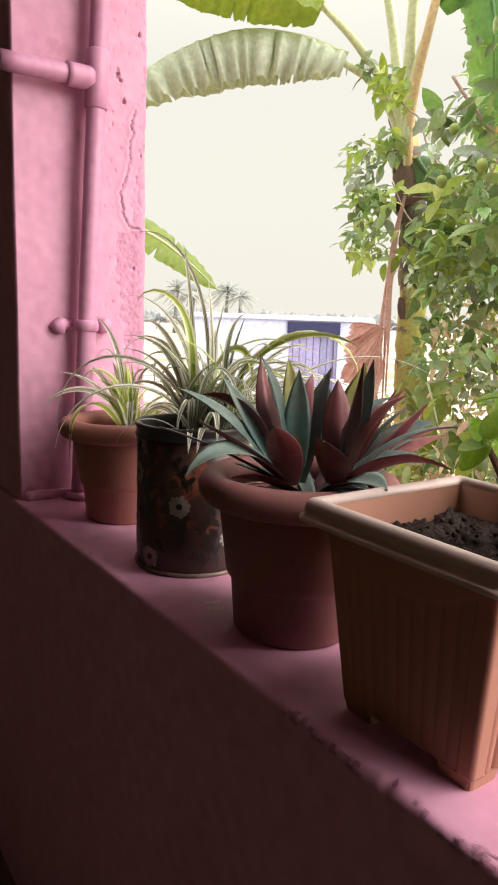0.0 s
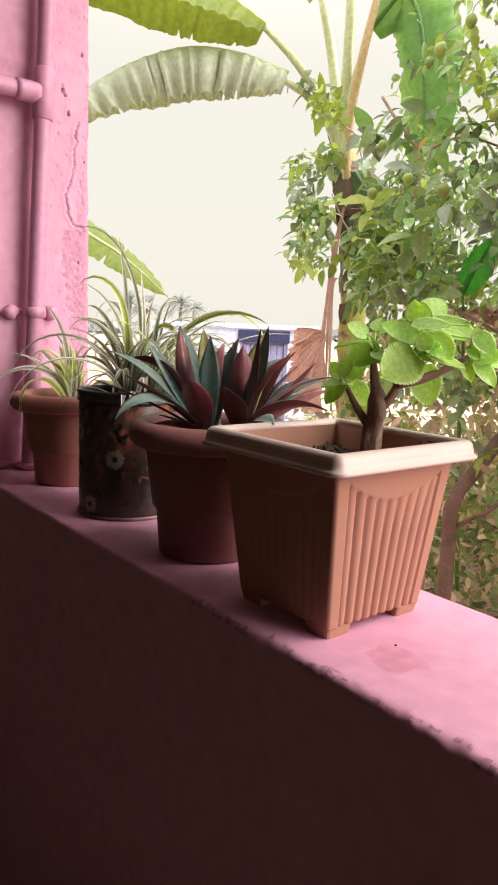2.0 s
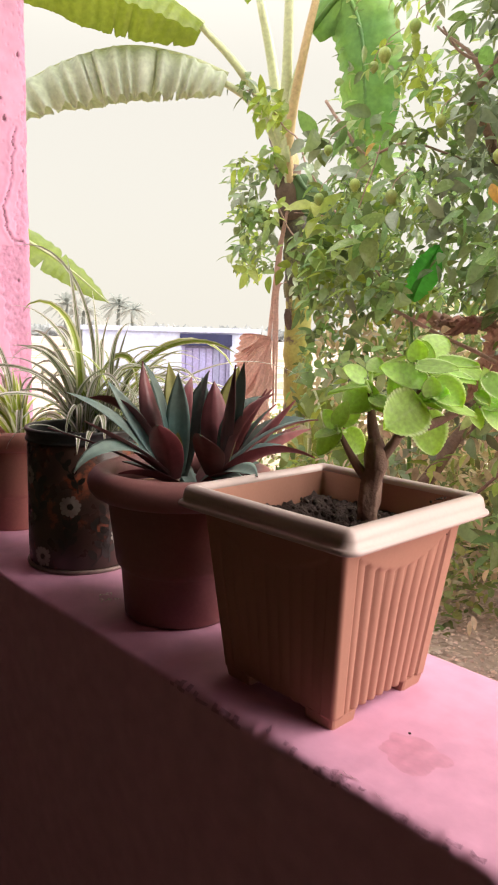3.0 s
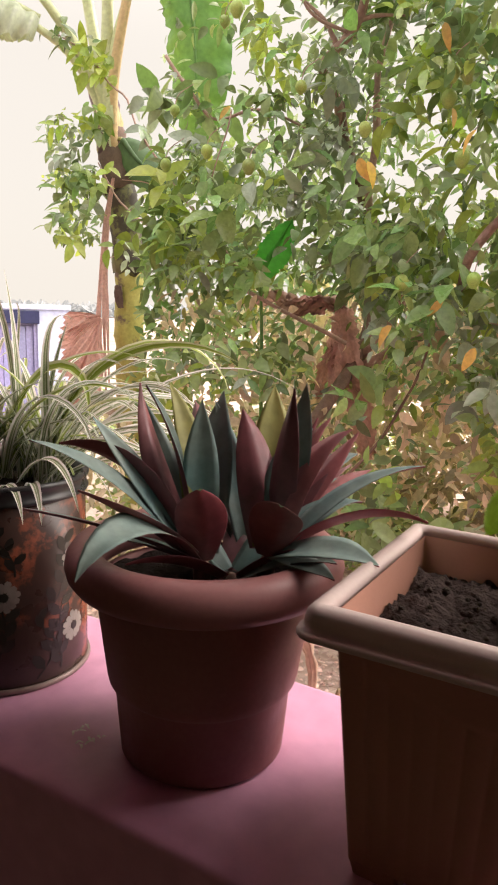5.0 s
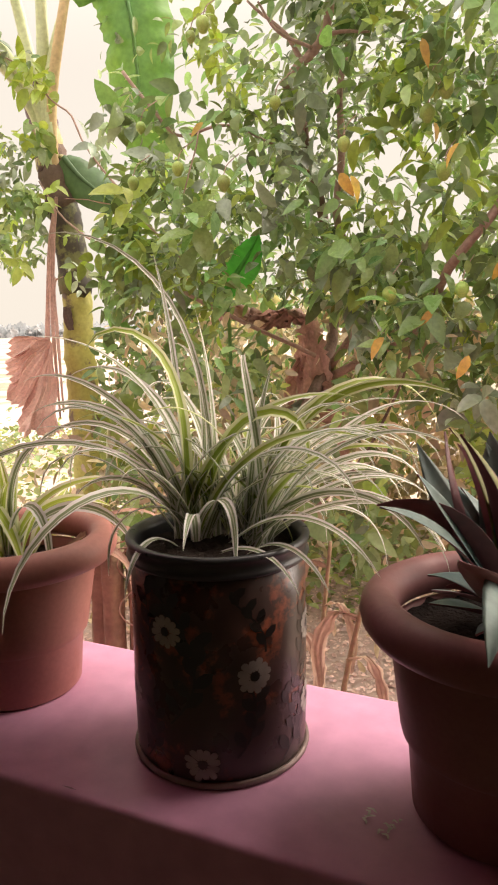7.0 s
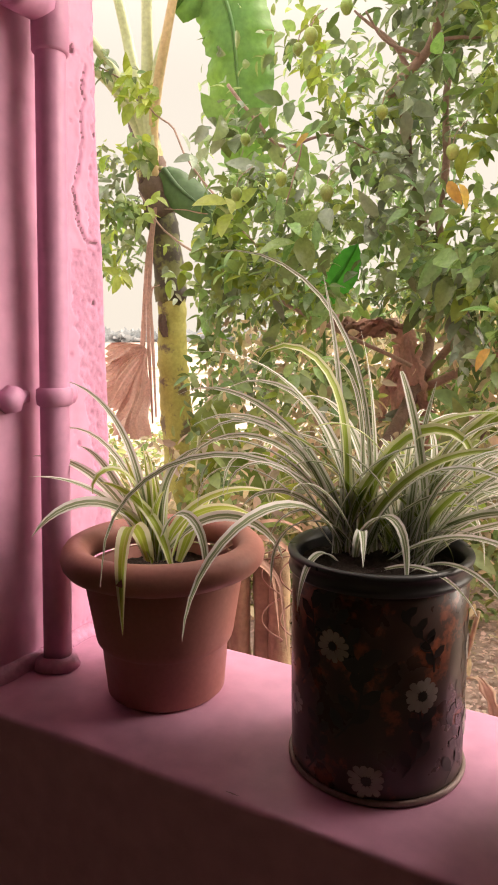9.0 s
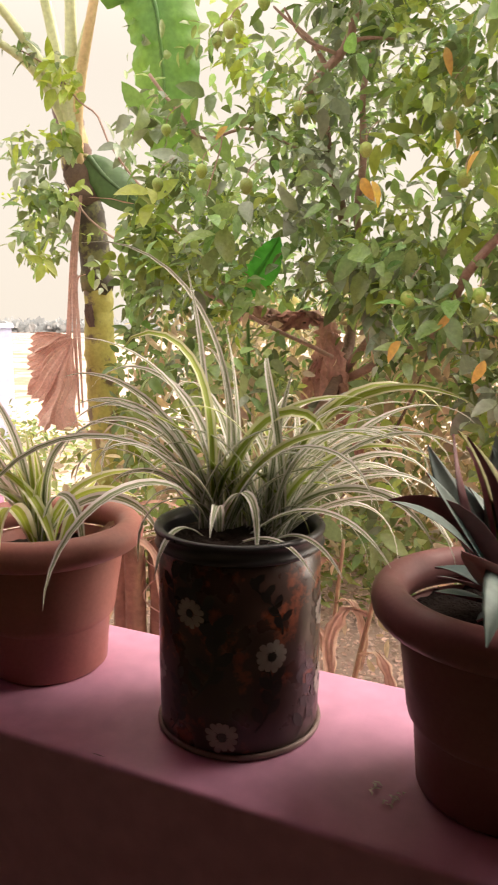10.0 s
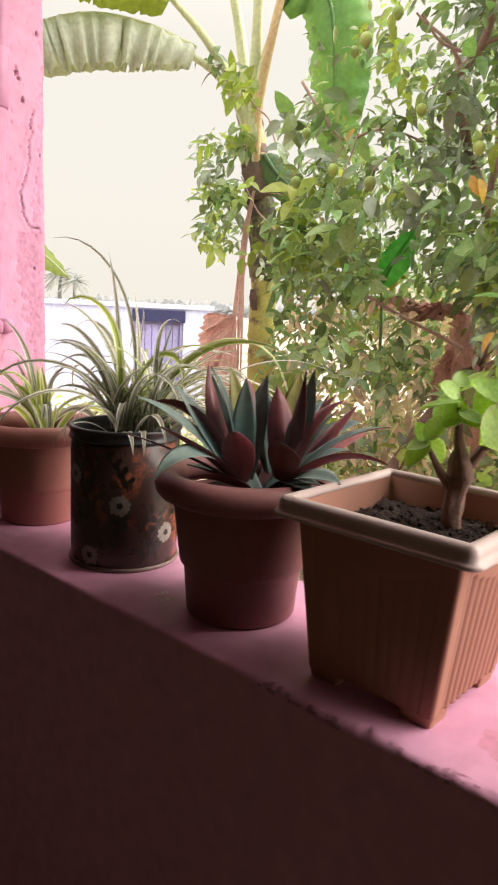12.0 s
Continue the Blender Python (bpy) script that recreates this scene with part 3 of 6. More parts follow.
def drain_pipe():
    t = thing("drain_pipe", (0, 0, 0), "pink painted plastic pipe with a tee, clamped to the pillar", "pipe")

    def along(z):
        return Vector((-0.500, 0.124 + 0.05 * (z - LEDGE), z))
    bm = bmesh.new()
    tube(bm, [along(LEDGE + 0.001 + 1.469 * i / 20) for i in range(21)], 0.0185, 20)
    part("riser", bm, PINK_PIPE, t)
    j = along(1.776)
    bm = bmesh.new()
    tube(bm, [along(z) for z in (1.722, 1.725, 1.827, 1.830)], [0.020, 0.0225, 0.0225, 0.020], 20)
    part("tee_fitting", bm, PINK_PIPE, t)
    bm = bmesh.new()
    tube(bm, [j + Vector((0, -0.012 - 0.01 * i, 0)) for i in range(6)], [0.022] * 6, 20)
    part("tee_branch", bm, PINK_PIPE, t)
    bm = bmesh.new()
    end = [j + Vector((0, -0.055 - 0.0325 * i, -0.0005 * i)) for i in range(5)]
    rings = tube(bm, end, 0.0178, 20, caps=False)
    inner = tube(bm, [end[-1], end[-1] + Vector((0, 0.05, 0))], 0.0145, 20, caps=False)
    for k in range(20):
        q = (k + 1) % 20
        bm.faces.new((rings[-1][k], rings[-1][q], inner[0][q], inner[0][k]))
    part("side_pipe", bm, PINK_PIPE, t)
    c = along(1.308)
    bm = bmesh.new()
    lathe(bm, [(0.0186, 1.296), (0.0225, 1.298), (0.0235, 1.308), (0.0225, 1.318), (0.0186, 1.320)], 24, (c.x, c.y))
    part("clamp_band", bm, PINK_PIPE, t)
    for side in (-1, 1):
        bm = bmesh.new()
        tube(bm, [c + Vector((-0.028, side * 0.022, 0)), c + Vector((-0.026, side * 0.05, -0.001))], 0.008, 8, lumps=0.5)
        ear = part("clamp_ear", bm, PINK_PIPE, t)
        bm = bmesh.new()
        tube(bm, [c + Vector((-0.034, side * 0.048, 0)), c + Vector((-0.018, side * 0.048, 0)), c + Vector((-0.012, side * 0.048, 0))], [0.017, 0.016, 0.007], 10, lumps=0.35)
        part("clamp_bolt", bm, PINK_PIPE, ear)
    bm = bmesh.new()
    lathe(bm, [(0.0186, LEDGE + 0.001), (0.030, LEDGE + 0.002), (0.026, LEDGE + 0.014), (0.0186, LEDGE + 0.017)], 20, (along(LEDGE).x, along(LEDGE).y), wobble=0.2)
    part("mortar_collar", bm, PINK_ROUGH, t)


drain_pipe()


# ---- pots on the parapet ----
def soil_disc(r, z, centre, parent):
    bm = bmesh.new()
    rings = []
    for k in range(1, 15):
        q = r * k / 14
        ring = []
        for i in range(48):
            a = 2 * math.pi * i / 48
            p = (centre[0] + q * math.cos(a), centre[1] + q * math.sin(a))
            ring.append(bm.verts.new((*p, z + 0.007 * noise.noise((p[0] * 40, p[1] * 40, 0)) + 0.005 * noise.noise((p[0] * 130, p[1] * 130, 1)))))
        rings.append(ring)
    bm.faces.new(rings[0])
    for a, b in zip(rings, rings[1:]):
        for i in range(48):
            bm.faces.new((a[i], b[i], b[(i + 1) % 48], a[(i + 1) % 48]))
    return part("soil", bm, SOIL, parent, "dark crumbly soil")


def round_pot(place, rim_r, base_r, height, label, soil=0.80, clay=TERRACOTTA):
    t = thing("flower_pot", place, label, "plant pot", "pots on the parapet")
    h, R, b = height, rim_r, base_r
    prof = [(b * 0.3, 0.004), (b - 0.004, 0.0), (b, 0.004), (b + 0.005, h * 0.33), (b + 0.006, h * 0.335), (b + 0.0105, h * 0.36), (b + 0.012, h * 0.39), (R - 0.026, h * 0.80)]
    bm = bmesh.new()
    lathe(bm, prof + [(R - 0.027, h * 0.815), (R - 0.031, h * 0.80), (b + 0.006, h * 0.38), (b - 0.002, 0.012)], 64, wobble=0.006)
    part("body", bm, clay, t)
    bm = bmesh.new()
    rr = h * 0.095
    ring = []
    for i in range(14):
        a = 2 * math.pi * i / 14
        ring.append((R - 0.0175 + 0.0175 * math.cos(a), h - rr + rr * math.sin(a)))
    lathe(bm, ring, 64, wobble=0.006, closed=True)
    part("rim", bm, clay, t)
    soil_disc(R - 0.0285 - (R - b - 0.037) * (0.80 - soil) / 0.42, h * soil, (0, 0), t)
    return t


pot_rhoeo = round_pot((0.2138, 0.131, LEDGE), 0.1256, 0.0765, 0.202, "round terracotta plastic pot with a rolled rim, holding the purple plant")
pot_small = round_pot((-0.342, 0.153, LEDGE), 0.1235, 0.0726, 0.192, "round terracotta plastic pot holding a small spider plant", 0.74, TERRACOTTA_PALE)


def tin_can():
    r = 0.0874
    t = thing("flower_tin", (-0.0637, 0.1415, LEDGE), "black and orange tin printed with white daisies, reused as a pot", "tin", "pots on the parapet")
    bm = bmesh.new()
    lathe(bm, [(0.02, 0.004), (r - 0.003, 0.003), (r, 0.008), (r + 0.0004, 0.05), (r + 0.0006, 0.10), (r, 0.203), (r - 0.003, 0.205), (r - 0.004, 0.15), (r - 0.004, 0.01)], 80, wobble=0.004)
    part("body", bm, TIN_PRINT, t)
    bm = bmesh.new()
    ring = [(r + 0.0006 + 0.0030 * math.cos(2 * math.pi * i / 10), 0.0034 + 0.0034 * math.sin(2 * math.pi * i / 10)) for i in range(10)]
    lathe(bm, ring, 80, closed=True)
    part("bottom_bead", bm, TIN_METAL, t, "rusty pale metal bead")
    bm = bmesh.new()
    lathe(bm, [(r - 0.001, 0.203), (r + 0.0032, 0.204), (r + 0.0040, 0.2062), (r + 0.003, 0.2084), (r + 0.0015, 0.2105), (r + 0.002, 0.218), (r + 0.004, 0.219), (r + 0.0045, 0.222), (r + 0.003, 0.2245), (r - 0.003, 0.224), (r - 0.006, 0.215), (r - 0.007, 0.16)], 80)
    part("collar", bm, BLACK_PLASTIC, t, "glossy black collar")
    soil_disc(r - 0.006, 0.205, (0, 0), t)

    def onto(angle, u, v, z, off):
        a = angle + u / r
        return ((r + off) * math.cos(a), (r + off) * math.sin(a), z + v)

    def daisy(angle, z, size, petals=12):
        bm = bmesh.new()
        for k in range(petals):
            a = 2 * math.pi * k / petals + 0.2
            L = size * rnd.uniform(0.86, 1.08)
            wd = size * 0.19
            pts = []
            for s, w in ((0.28, 0.3), (0.6, 0.9), (0.85, 1.0), (0.98, 0.55)):
                for side in (-1, 1):
                    pts.append((s * L * math.cos(a) - side * w * wd * math.sin(a), s * L * math.sin(a) + side * w * wd * math.cos(a)))
            vs = [bm.verts.new(onto(angle, *p, z, 0.0011 + 0.00025 * (k % 2))) for p in pts]
            for i in (0, 2, 4):
                bm.faces.new((vs[i], vs[i + 1], vs[i + 3], vs[i + 2]))
        f = part("printed_daisy", bm, PETAL, t, "white printed daisy")
        bm = bmesh.new()
        c = bm.verts.new(onto(angle, 0, 0, z, 0.0019))
        ring = [bm.verts.new(onto(angle, size * 0.26 * math.cos(a), size * 0.26 * math.sin(a), z, 0.0017)) for a in [2 * math.pi * i / 12 for i in range(12)]]
        for i in range(12):
            bm.faces.new((c, ring[i], ring[(i + 1) % 12]))
        part("daisy_centre", bm, BLACK_INK, f, "black daisy centre")

    for x, y, z, s in ((0.0626, -0.059, 0.109, 0.0185), (0.0206, -0.083, 0.025, 0.0175), (0.0816, 0.013, 0.058, 0.018), (-0.013, -0.0864, 0.151, 0.0165), (0.083, 0.014, 0.135, 0.018), (-0.06, -0.06, 0.075, 0.016), (-0.08, 0.02, 0.13, 0.017), (0.02, 0.085, 0.09, 0.018), (-0.03, 0.08, 0.04, 0.017)):
        daisy(math.atan2(y, x), z, s)

    def twig(angle, z, lean, size):
        bm = bmesh.new()
        stem = [(lean * s * size + 0.12 * size * math.sin(s * 4), s * size) for s in [i / 8 for i in range(9)]]
        for (a, b), (c, d) in zip(stem, stem[1:]):
            vs = [bm.verts.new(onto(angle, *p, z, 0.0007)) for p in ((a - 0.0012, b), (a + 0.0012, b), (c + 0.0012, d), (c - 0.0012, d))]
            bm.faces.new(vs)
        for i, (a, b) in enumerate(stem[1:]):
            side = 1 if i % 2 else -1
            ang = (0.9 if side > 0 else 2.24) + rnd.uniform(-0.3, 0.3)
            L, w = size * 0.30, size * 0.075
            ring = []
            for s, q in ((0, 0), (0.35, 1), (0.75, 0.9), (1.0, 0), (0.75, -0.9), (0.35, -1)):
                ring.append(bm.verts.new(onto(angle, a + s * L * math.cos(ang) - q * w * math.sin(ang), b + s * L * math.sin(ang) + q * w * math.cos(ang), z, 0.0008)))
            bm.faces.new(ring)
        part("printed_twig", bm, BLACK_INK, t, "black printed leaf spray")

    for x, y, z, lean, s in ((0.07, -0.03, 0.012, 0.5, 0.075), (0.085, -0.006, 0.016, -0.35, 0.06), (0.085, -0.02, 0.085, 0.4, 0.07), (0.05, -0.07, 0.03, 0.3, 0.07), (0.07, -0.05, 0.13, -0.5, 0.055), (-0.01, -0.086, 0.06, 0.4, 0.08), (0.01, -0.086, 0.12, -0.4, 0.07), (-0.05, -0.07, 0.1, 0.3, 0.08), (0.08, 0.03, 0.075, 0.2, 0.07), (-0.04, -0.075, 0.015, 0.3, 0.06), (-0.085, -0.01, 0.03, 0.3, 0.08), (0.05, 0.07, 0.03, 0.3, 0.08)):
        twig(math.atan2(y, x), z, lean, s)
    return t


tin_can()


def square_planter():
    t = thing("square_planter", (0.480, 0.1255, LEDGE), "square tan plastic planter with fluted sides and rolled rim", "plant pot", "pots on the parapet")
    z_foot, z_top = 0.012, 0.199

    def half(z):
        return 0.0785 + 0.0190 * (z / z_top)

    # four fluted sides
    bm = bmesh.new()
    nu, nz = 160, 80
    rows = []
    for k in range(nz + 1):
        z = z_foot + (z_top - z_foot) * k / nz
        h = half(z)
        row = []
        for s in range(4):
            for i in range(nu):
                u = -1 + 2 * i / nu
                d = 0.0
                arc = z_top * (0.80 + 0.13 * min(1.0, (u / 0.8) ** 2))
                if abs(u) < 0.80:
                    inside = min(1.0, max(0.0, (arc - z) / 0.0025))
                    ridge = abs(math.sin(math.pi * 4.5 * (u / 0.8 + 1))) ** 0.7
                    deep = 0.0042 if s % 2 else 0.0012
                    d += inside * (deep * (ridge - 1.0) - 0.0009)
                x, y = u * h, -h - d
                rc = 0.005
                if abs(x) > h - rc:
                    k0 = Vector((math.copysign(h - rc, x), -(h - rc)))
                    away = (Vector((x, y)) - k0).normalized() * rc
                    x, y = k0.x + away.x, k0.y + away.y
                for _ in range(s):
                    x, y = -y, x
                row.append(bm.verts.new((x, y, z)))
        rows.append(row)
    n = 4 * nu
    for a, b in zip(rows, rows[1:]):
        for i in range(n):
            bm.faces.new((a[i], a[(i + 1) % n], b[(i + 1) % n], b[i]))
    bm.faces.new(rows[0][::-1])
    inner = []
    for z, h in ((0.2135, 0.0980), (0.09, 0.082), (0.03, 0.076)):
        inner.append([bm.verts.new((sx * h, sy * h, z)) for sx, sy in ((-1, -1), (1, -1), (1, 1), (-1, 1))])
    for a, b in zip(inner, inner[1:]):
        for i in range(4):
            bm.faces.new((a[(i + 1) % 4], a[i], b[i], b[(i + 1) % 4]))
    for v in bm.verts:
        v.co.x += 0.06 * (v.co.z - 0.1)
        v.co.y -= 0.06 * (v.co.z - 0.1)
    part("body", bm, TAN_PLASTIC, t, smooth=True)
    # rim: profile swept round a square with rounded corners
    prof = [(-0.0190, 0.1970), (-0.0030, 0.1980), (-0.0003, 0.1995), (0.0, 0.2018), (-0.0012, 0.2038), (-0.0045, 0.2052), (-0.0052, 0.2105), (-0.0068, 0.2160), (-0.0100, 0.2195), (-0.0140, 0.2208), (-0.0180, 0.2198), (-0.0205, 0.2165), (-0.0212, 0.2120), (-0.0190, 0.2100)]
    bm = bmesh.new()
    rings = []
    stations = []
    for sx, sy, a0 in ((1, -1, -90), (1, 1, 0), (-1, 1, 90), (-1, -1, 180)):
        stations += [(sx, sy, radians(a0 + 90 * i / 7)) for i in range(8)]
    for sx, sy, a in stations:
        ring = []
        for d, z in prof:
            c, q = 0.1205 - 0.016, 0.016 + d
            ring.append(bm.verts.new((sx * c + math.cos(a) * max(q, 0.0) + (sx * min(q, 0.0)), sy * c + math.sin(a) * max(q, 0.0) + (sy * min(q, 0.0)), z)))
        rings.append(ring)
    dense = []
    for i, ring in enumerate(rings):
        dense.append(ring)
        if i % 8 == 7:
            after = rings[(i + 1) % len(rings)]
            for f in (0.03, 0.25, 0.5, 0.75, 0.97):
                dense.append([bm.verts.new(p.co.lerp(q.co, f)) for p, q in zip(ring, after)])
    rings = dense
    m = len(rings)
    for i in range(m):
        a, b = rings[i], rings[(i + 1) % m]
        for k in range(len(prof)):
            j = (k + 1) % len(prof)
            vs = [a[k], b[k], b[j], a[j]]
            if (vs[0].co - vs[1].co).length < 1e-6 and (vs[2].co - vs[3].co).length < 1e-6:
                continue
            bm.faces.new(vs)
    bmesh.ops.remove_doubles(bm, verts=bm.verts, dist=1e-6)
    bmesh.ops.translate(bm, verts=bm.verts, vec=(0.006, -0.006, 0))
    part("rim", bm, RIM_PLASTIC, t, "pale dusty rolled rim")
    for sx in (-1, 1):
        for sy in (-1, 1):
            bm = bmesh.new()
            for v in box(bm, 0.040, 0.040, 0.0, 0.0792, 0.0792, z_foot + 0.001):
                v.co.x, v.co.y = -0.0055 + sx * (v.co.x - (0.0026 if v.co.z < 0.005 and v.co.x > 0.05 else 0)), 0.0055 + sy * (v.co.y - (0.0026 if v.co.z < 0.005 and v.co.y > 0.05 else 0))
            bmesh.ops.recalc_face_normals(bm, faces=bm.faces)
            upright = [e for e in bm.edges if abs(e.verts[0].co.z - e.verts[1].co.z) > 0.005]
            bmesh.ops.bevel(bm, geom=upright, offset=0.004, segments=2, affect="EDGES", profile=0.5)
            part("foot", bm, TAN_PLASTIC, t, smooth=False)
    # soil
    bm = bmesh.new()
    h = 0.0945
    k = 56
    grid = [[bm.verts.new((0.005 - h + 2 * h * i / k, -0.005 - h + 2 * h * j / k, 0.182 + 0.010 * noise.noise((i * 0.11, j * 0.11, 0)) + 0.005 * noise.noise((i * 0.4, j * 0.4, 3)) + 0.005 * noise.noise((i * 1.1, j * 1.1, 5)))) for j in range(k + 1)] for i in range(k + 1)]
    for i in range(k):
        for j in range(k):
            bm.faces.new((grid[i][j], grid[i + 1][j], grid[i + 1][j + 1], grid[i][j + 1]))
    soil = part("soil", bm, SOIL, t, "black crumbly soil")
    for _ in range(90):
        bm = bmesh.new()
        bmesh.ops.create_icosphere(bm, subdivisions=1, radius=rnd.uniform(0.0015, 0.0038))
        off = Vector((rnd.uniform(-0.08, 0.08), rnd.uniform(-0.08, 0.08), 0.187 + rnd.uniform(-0.003, 0.004)))
        for v in bm.verts:
            v.co = v.co * (1 + 0.5 * noise.noise(v.co * 300 + off * 50)) + off
        part("soil_crumb", bm, SOIL, soil)
    return t


square_planter()


# ---- potted plants ----
ROOMWARD = Vector((0.45, -0.85, 0.30))


def strap_leaf(parent, base, azimuth, rise, length, droop, sway, late, width, material, turned=0.75, rows=17, name="leaf"):
    """A strap leaf that stands up from its base and arches over under its own weight; late: how far out it bends."""
    p, pts, ups = Vector(base), [], []
    step = length / (rows - 1)
    for i in range(rows):
        pts.append(p.copy())
        s = i / (rows - 1)
        e, a = max(rise - droop * s ** late, -1.45), azimuth + sway * s
        ups.append(Vector((-math.cos(a) * math.sin(e), -math.sin(a) * math.sin(e), math.cos(e))) + ROOMWARD * turned)
        p = p + step * Vector((math.cos(a) * math.cos(e), math.sin(a) * math.cos(e), math.sin(e)))
    ws = [1.18 * width * (0.55 + 0.45 * min(1, 4 * i / (rows - 1))) * (1 - (i / (rows - 1)) ** 3.0) + 0.0004 for i in range(rows)]
    bm = bmesh.new()
    blade(bm, pts, ws, ups, fold=0.30, cols=6, twist=rnd.uniform(-0.7, 0.7))
    return part(name, bm, material, parent)


def spider_plant_large():
    c = Vector((-0.0637, 0.1415, LEDGE + 0.200))
    t = thing("spider_plant", c, "bushy green and white striped spider plant in the tin", "plant", "spider plants")
    # place in the soil, azimuth, rise, length, droop, sway, late, width
    broad = [((-0.045, 0.0234), 3.75, 1.56, 0.292, 3.14, 0.18, 4.0, 0.0140),
             ((-0.040, 0.0351), 0.27, 1.35, 0.250, 4.40, -0.24, 2.9, 0.0168),
             ((0.022, 0.0437), 0.55, 1.37, 0.339, 2.97, 0.12, 1.8, 0.0140),
             ((0.022, 0.0437), 0.73, 1.53, 0.319, 2.10, -0.43, 1.1, 0.0131),
             ((0.022, 0.0359), 0.13, 1.28, 0.236, 1.72, -0.35, 1.1, 0.0160),
             ((-0.050, 0.0250), 0.36, 1.38, 0.268, 1.72, 0.06, 1.3, 0.0168),
             ((-0.035, 0.0187), 0.10, 1.20, 0.235, 1.60, 0.10, 1.4, 0.0140)]
    standing = [((-0.025, 0.0421), 3.41, 1.56, 0.414, 1.89, 0.12, 2.4, 0.0062),
                ((-0.046, 0.0304), 3.69, 1.51, 0.299, 0.19, -0.05, 3.2, 0.0101),
                ((-0.021, 0.0437), 3.11, 1.56, 0.245, 0.28, -0.05, 2.3, 0.0086),
                ((0.015, 0.0390), 0.90, 1.50, 0.190, 0.30, 0.10, 1.6, 0.0078)]
    arching = [((-0.044, 0.0320), 3.46, 1.50, 0.310, 1.69, 0.07, 1.6, 0.0101),
               ((-0.042, 0.0328), 3.06, 1.55, 0.322, 2.57, 0.01, 1.6, 0.0101),
               ((-0.021, 0.0437), 2.50, 1.45, 0.300, 2.50, 0.10, 1.6, 0.0101),
               ((-0.050, 0.0218), 3.73, 1.37, 0.226, 1.66, -0.12, 1.2, 0.0101),
               ((-0.042, 0.0328), 3.28, 1.26, 0.262, 1.93, 0.20, 1.8, 0.0101),
               ((-0.049, 0.0226), 4.50, 1.13, 0.300, 2.69, -0.22, 1.0, 0.0140)]
    leaning = [((0.019, 0.0445), 1.02, 0.81, 0.380, 1.54, -0.08, 1.7, 0.0109),
               ((0.011, 0.0460), 0.79, 1.41, 0.236, 2.89, -0.22, 1.5, 0.0101),
               ((0.014, 0.0452), 1.34, 1.08, 0.301, 1.87, -0.35, 1.0, 0.0101),
               ((-0.049, 0.0265), 4.04, 1.04, 0.201, 3.00, -0.01, 3.4, 0.0101),
               ((-0.049, 0.0265), 3.55, 1.28, 0.270, 2.99, -0.09, 2.3, 0.0101)]
    hanging = [((0.000, 0.0156), -0.33, 0.68, 0.223, 1.49, -0.25, 1.4, 0.0101),
               ((0.000, -0.010), -0.46, 0.45, 0.140, 1.30, -0.14, 1.6, 0.0094),
               ((-0.045, 0.0000), 4.70, 0.60, 0.135, 1.90, 0.20, 1.5, 0.0086),
               ((0.030, 0.0050), -0.62, 0.55, 0.150, 1.35, -0.05, 1.4, 0.0094),
               ((-0.030, 0.0100), 5.20, 0.85, 0.165, 1.60, -0.15, 1.6, 0.0094)]
    for leaves, material in ((broad, SPIDER_GREEN), (standing, SPIDER), (arching, SPIDER), (leaning, SPIDER), (hanging, SPIDER)):
        for (x, y), az, rise, length, droop, sway, late, width in leaves:
            strap_leaf(t, (x, y, 0), az, rise, length, droop, sway, late, width, material)
    for k in range(3):
        strap_leaf(t, (-0.045 + 0.006 * k, 0.03, 0), 2.9 + 0.45 * k, rnd.uniform(1.0, 1.5), rnd.uniform(0.26, 0.42), rnd.uniform(1.5, 3.0), rnd.uniform(-0.6, 0.6), rnd.uniform(1.0, 3.0), rnd.uniform(0.006, 0.010), SPIDER)
    for k in range(10):
        strap_leaf(t, (0.010 + 0.003 * k, 0.040 - 0.006 * (k % 4), 0), 0.0 + 0.11 * k, rnd.uniform(0.55, 1.30), rnd.uniform(0.22, 0.34), rnd.uniform(1.7, 3.0), rnd.uniform(-0.5, 0.5), rnd.uniform(1.0, 2.0), rnd.uniform(0.007, 0.011), SPIDER)
    # the tangle of thinner leaves between them
    for i in range(84):
        a = rnd.uniform(0, 2 * math.pi)
        clump = ((-0.040, 0.022), (0.025, 0.040), (0.0, 0.048))[i % 3]
        r0 = 0.018 * math.sqrt(rnd.random())
        az = rnd.uniform(-0.5, 4.0)
        rise = rnd.uniform(0.95, 1.52)
        strap_leaf(t, (clump[0] + r0 * math.cos(a), clump[1] + r0 * math.sin(a), 0), az, rise, rnd.uniform(0.12, 0.28), rnd.uniform(1.3, 3.8), rnd.uniform(-1.6, 1.6), rnd.uniform(1.0, 2.4), rnd.uniform(0.0045, 0.0105), SPIDER if rnd.random() < 0.78 else SPIDER_GREEN, rnd.uniform(-0.8, 0.9))


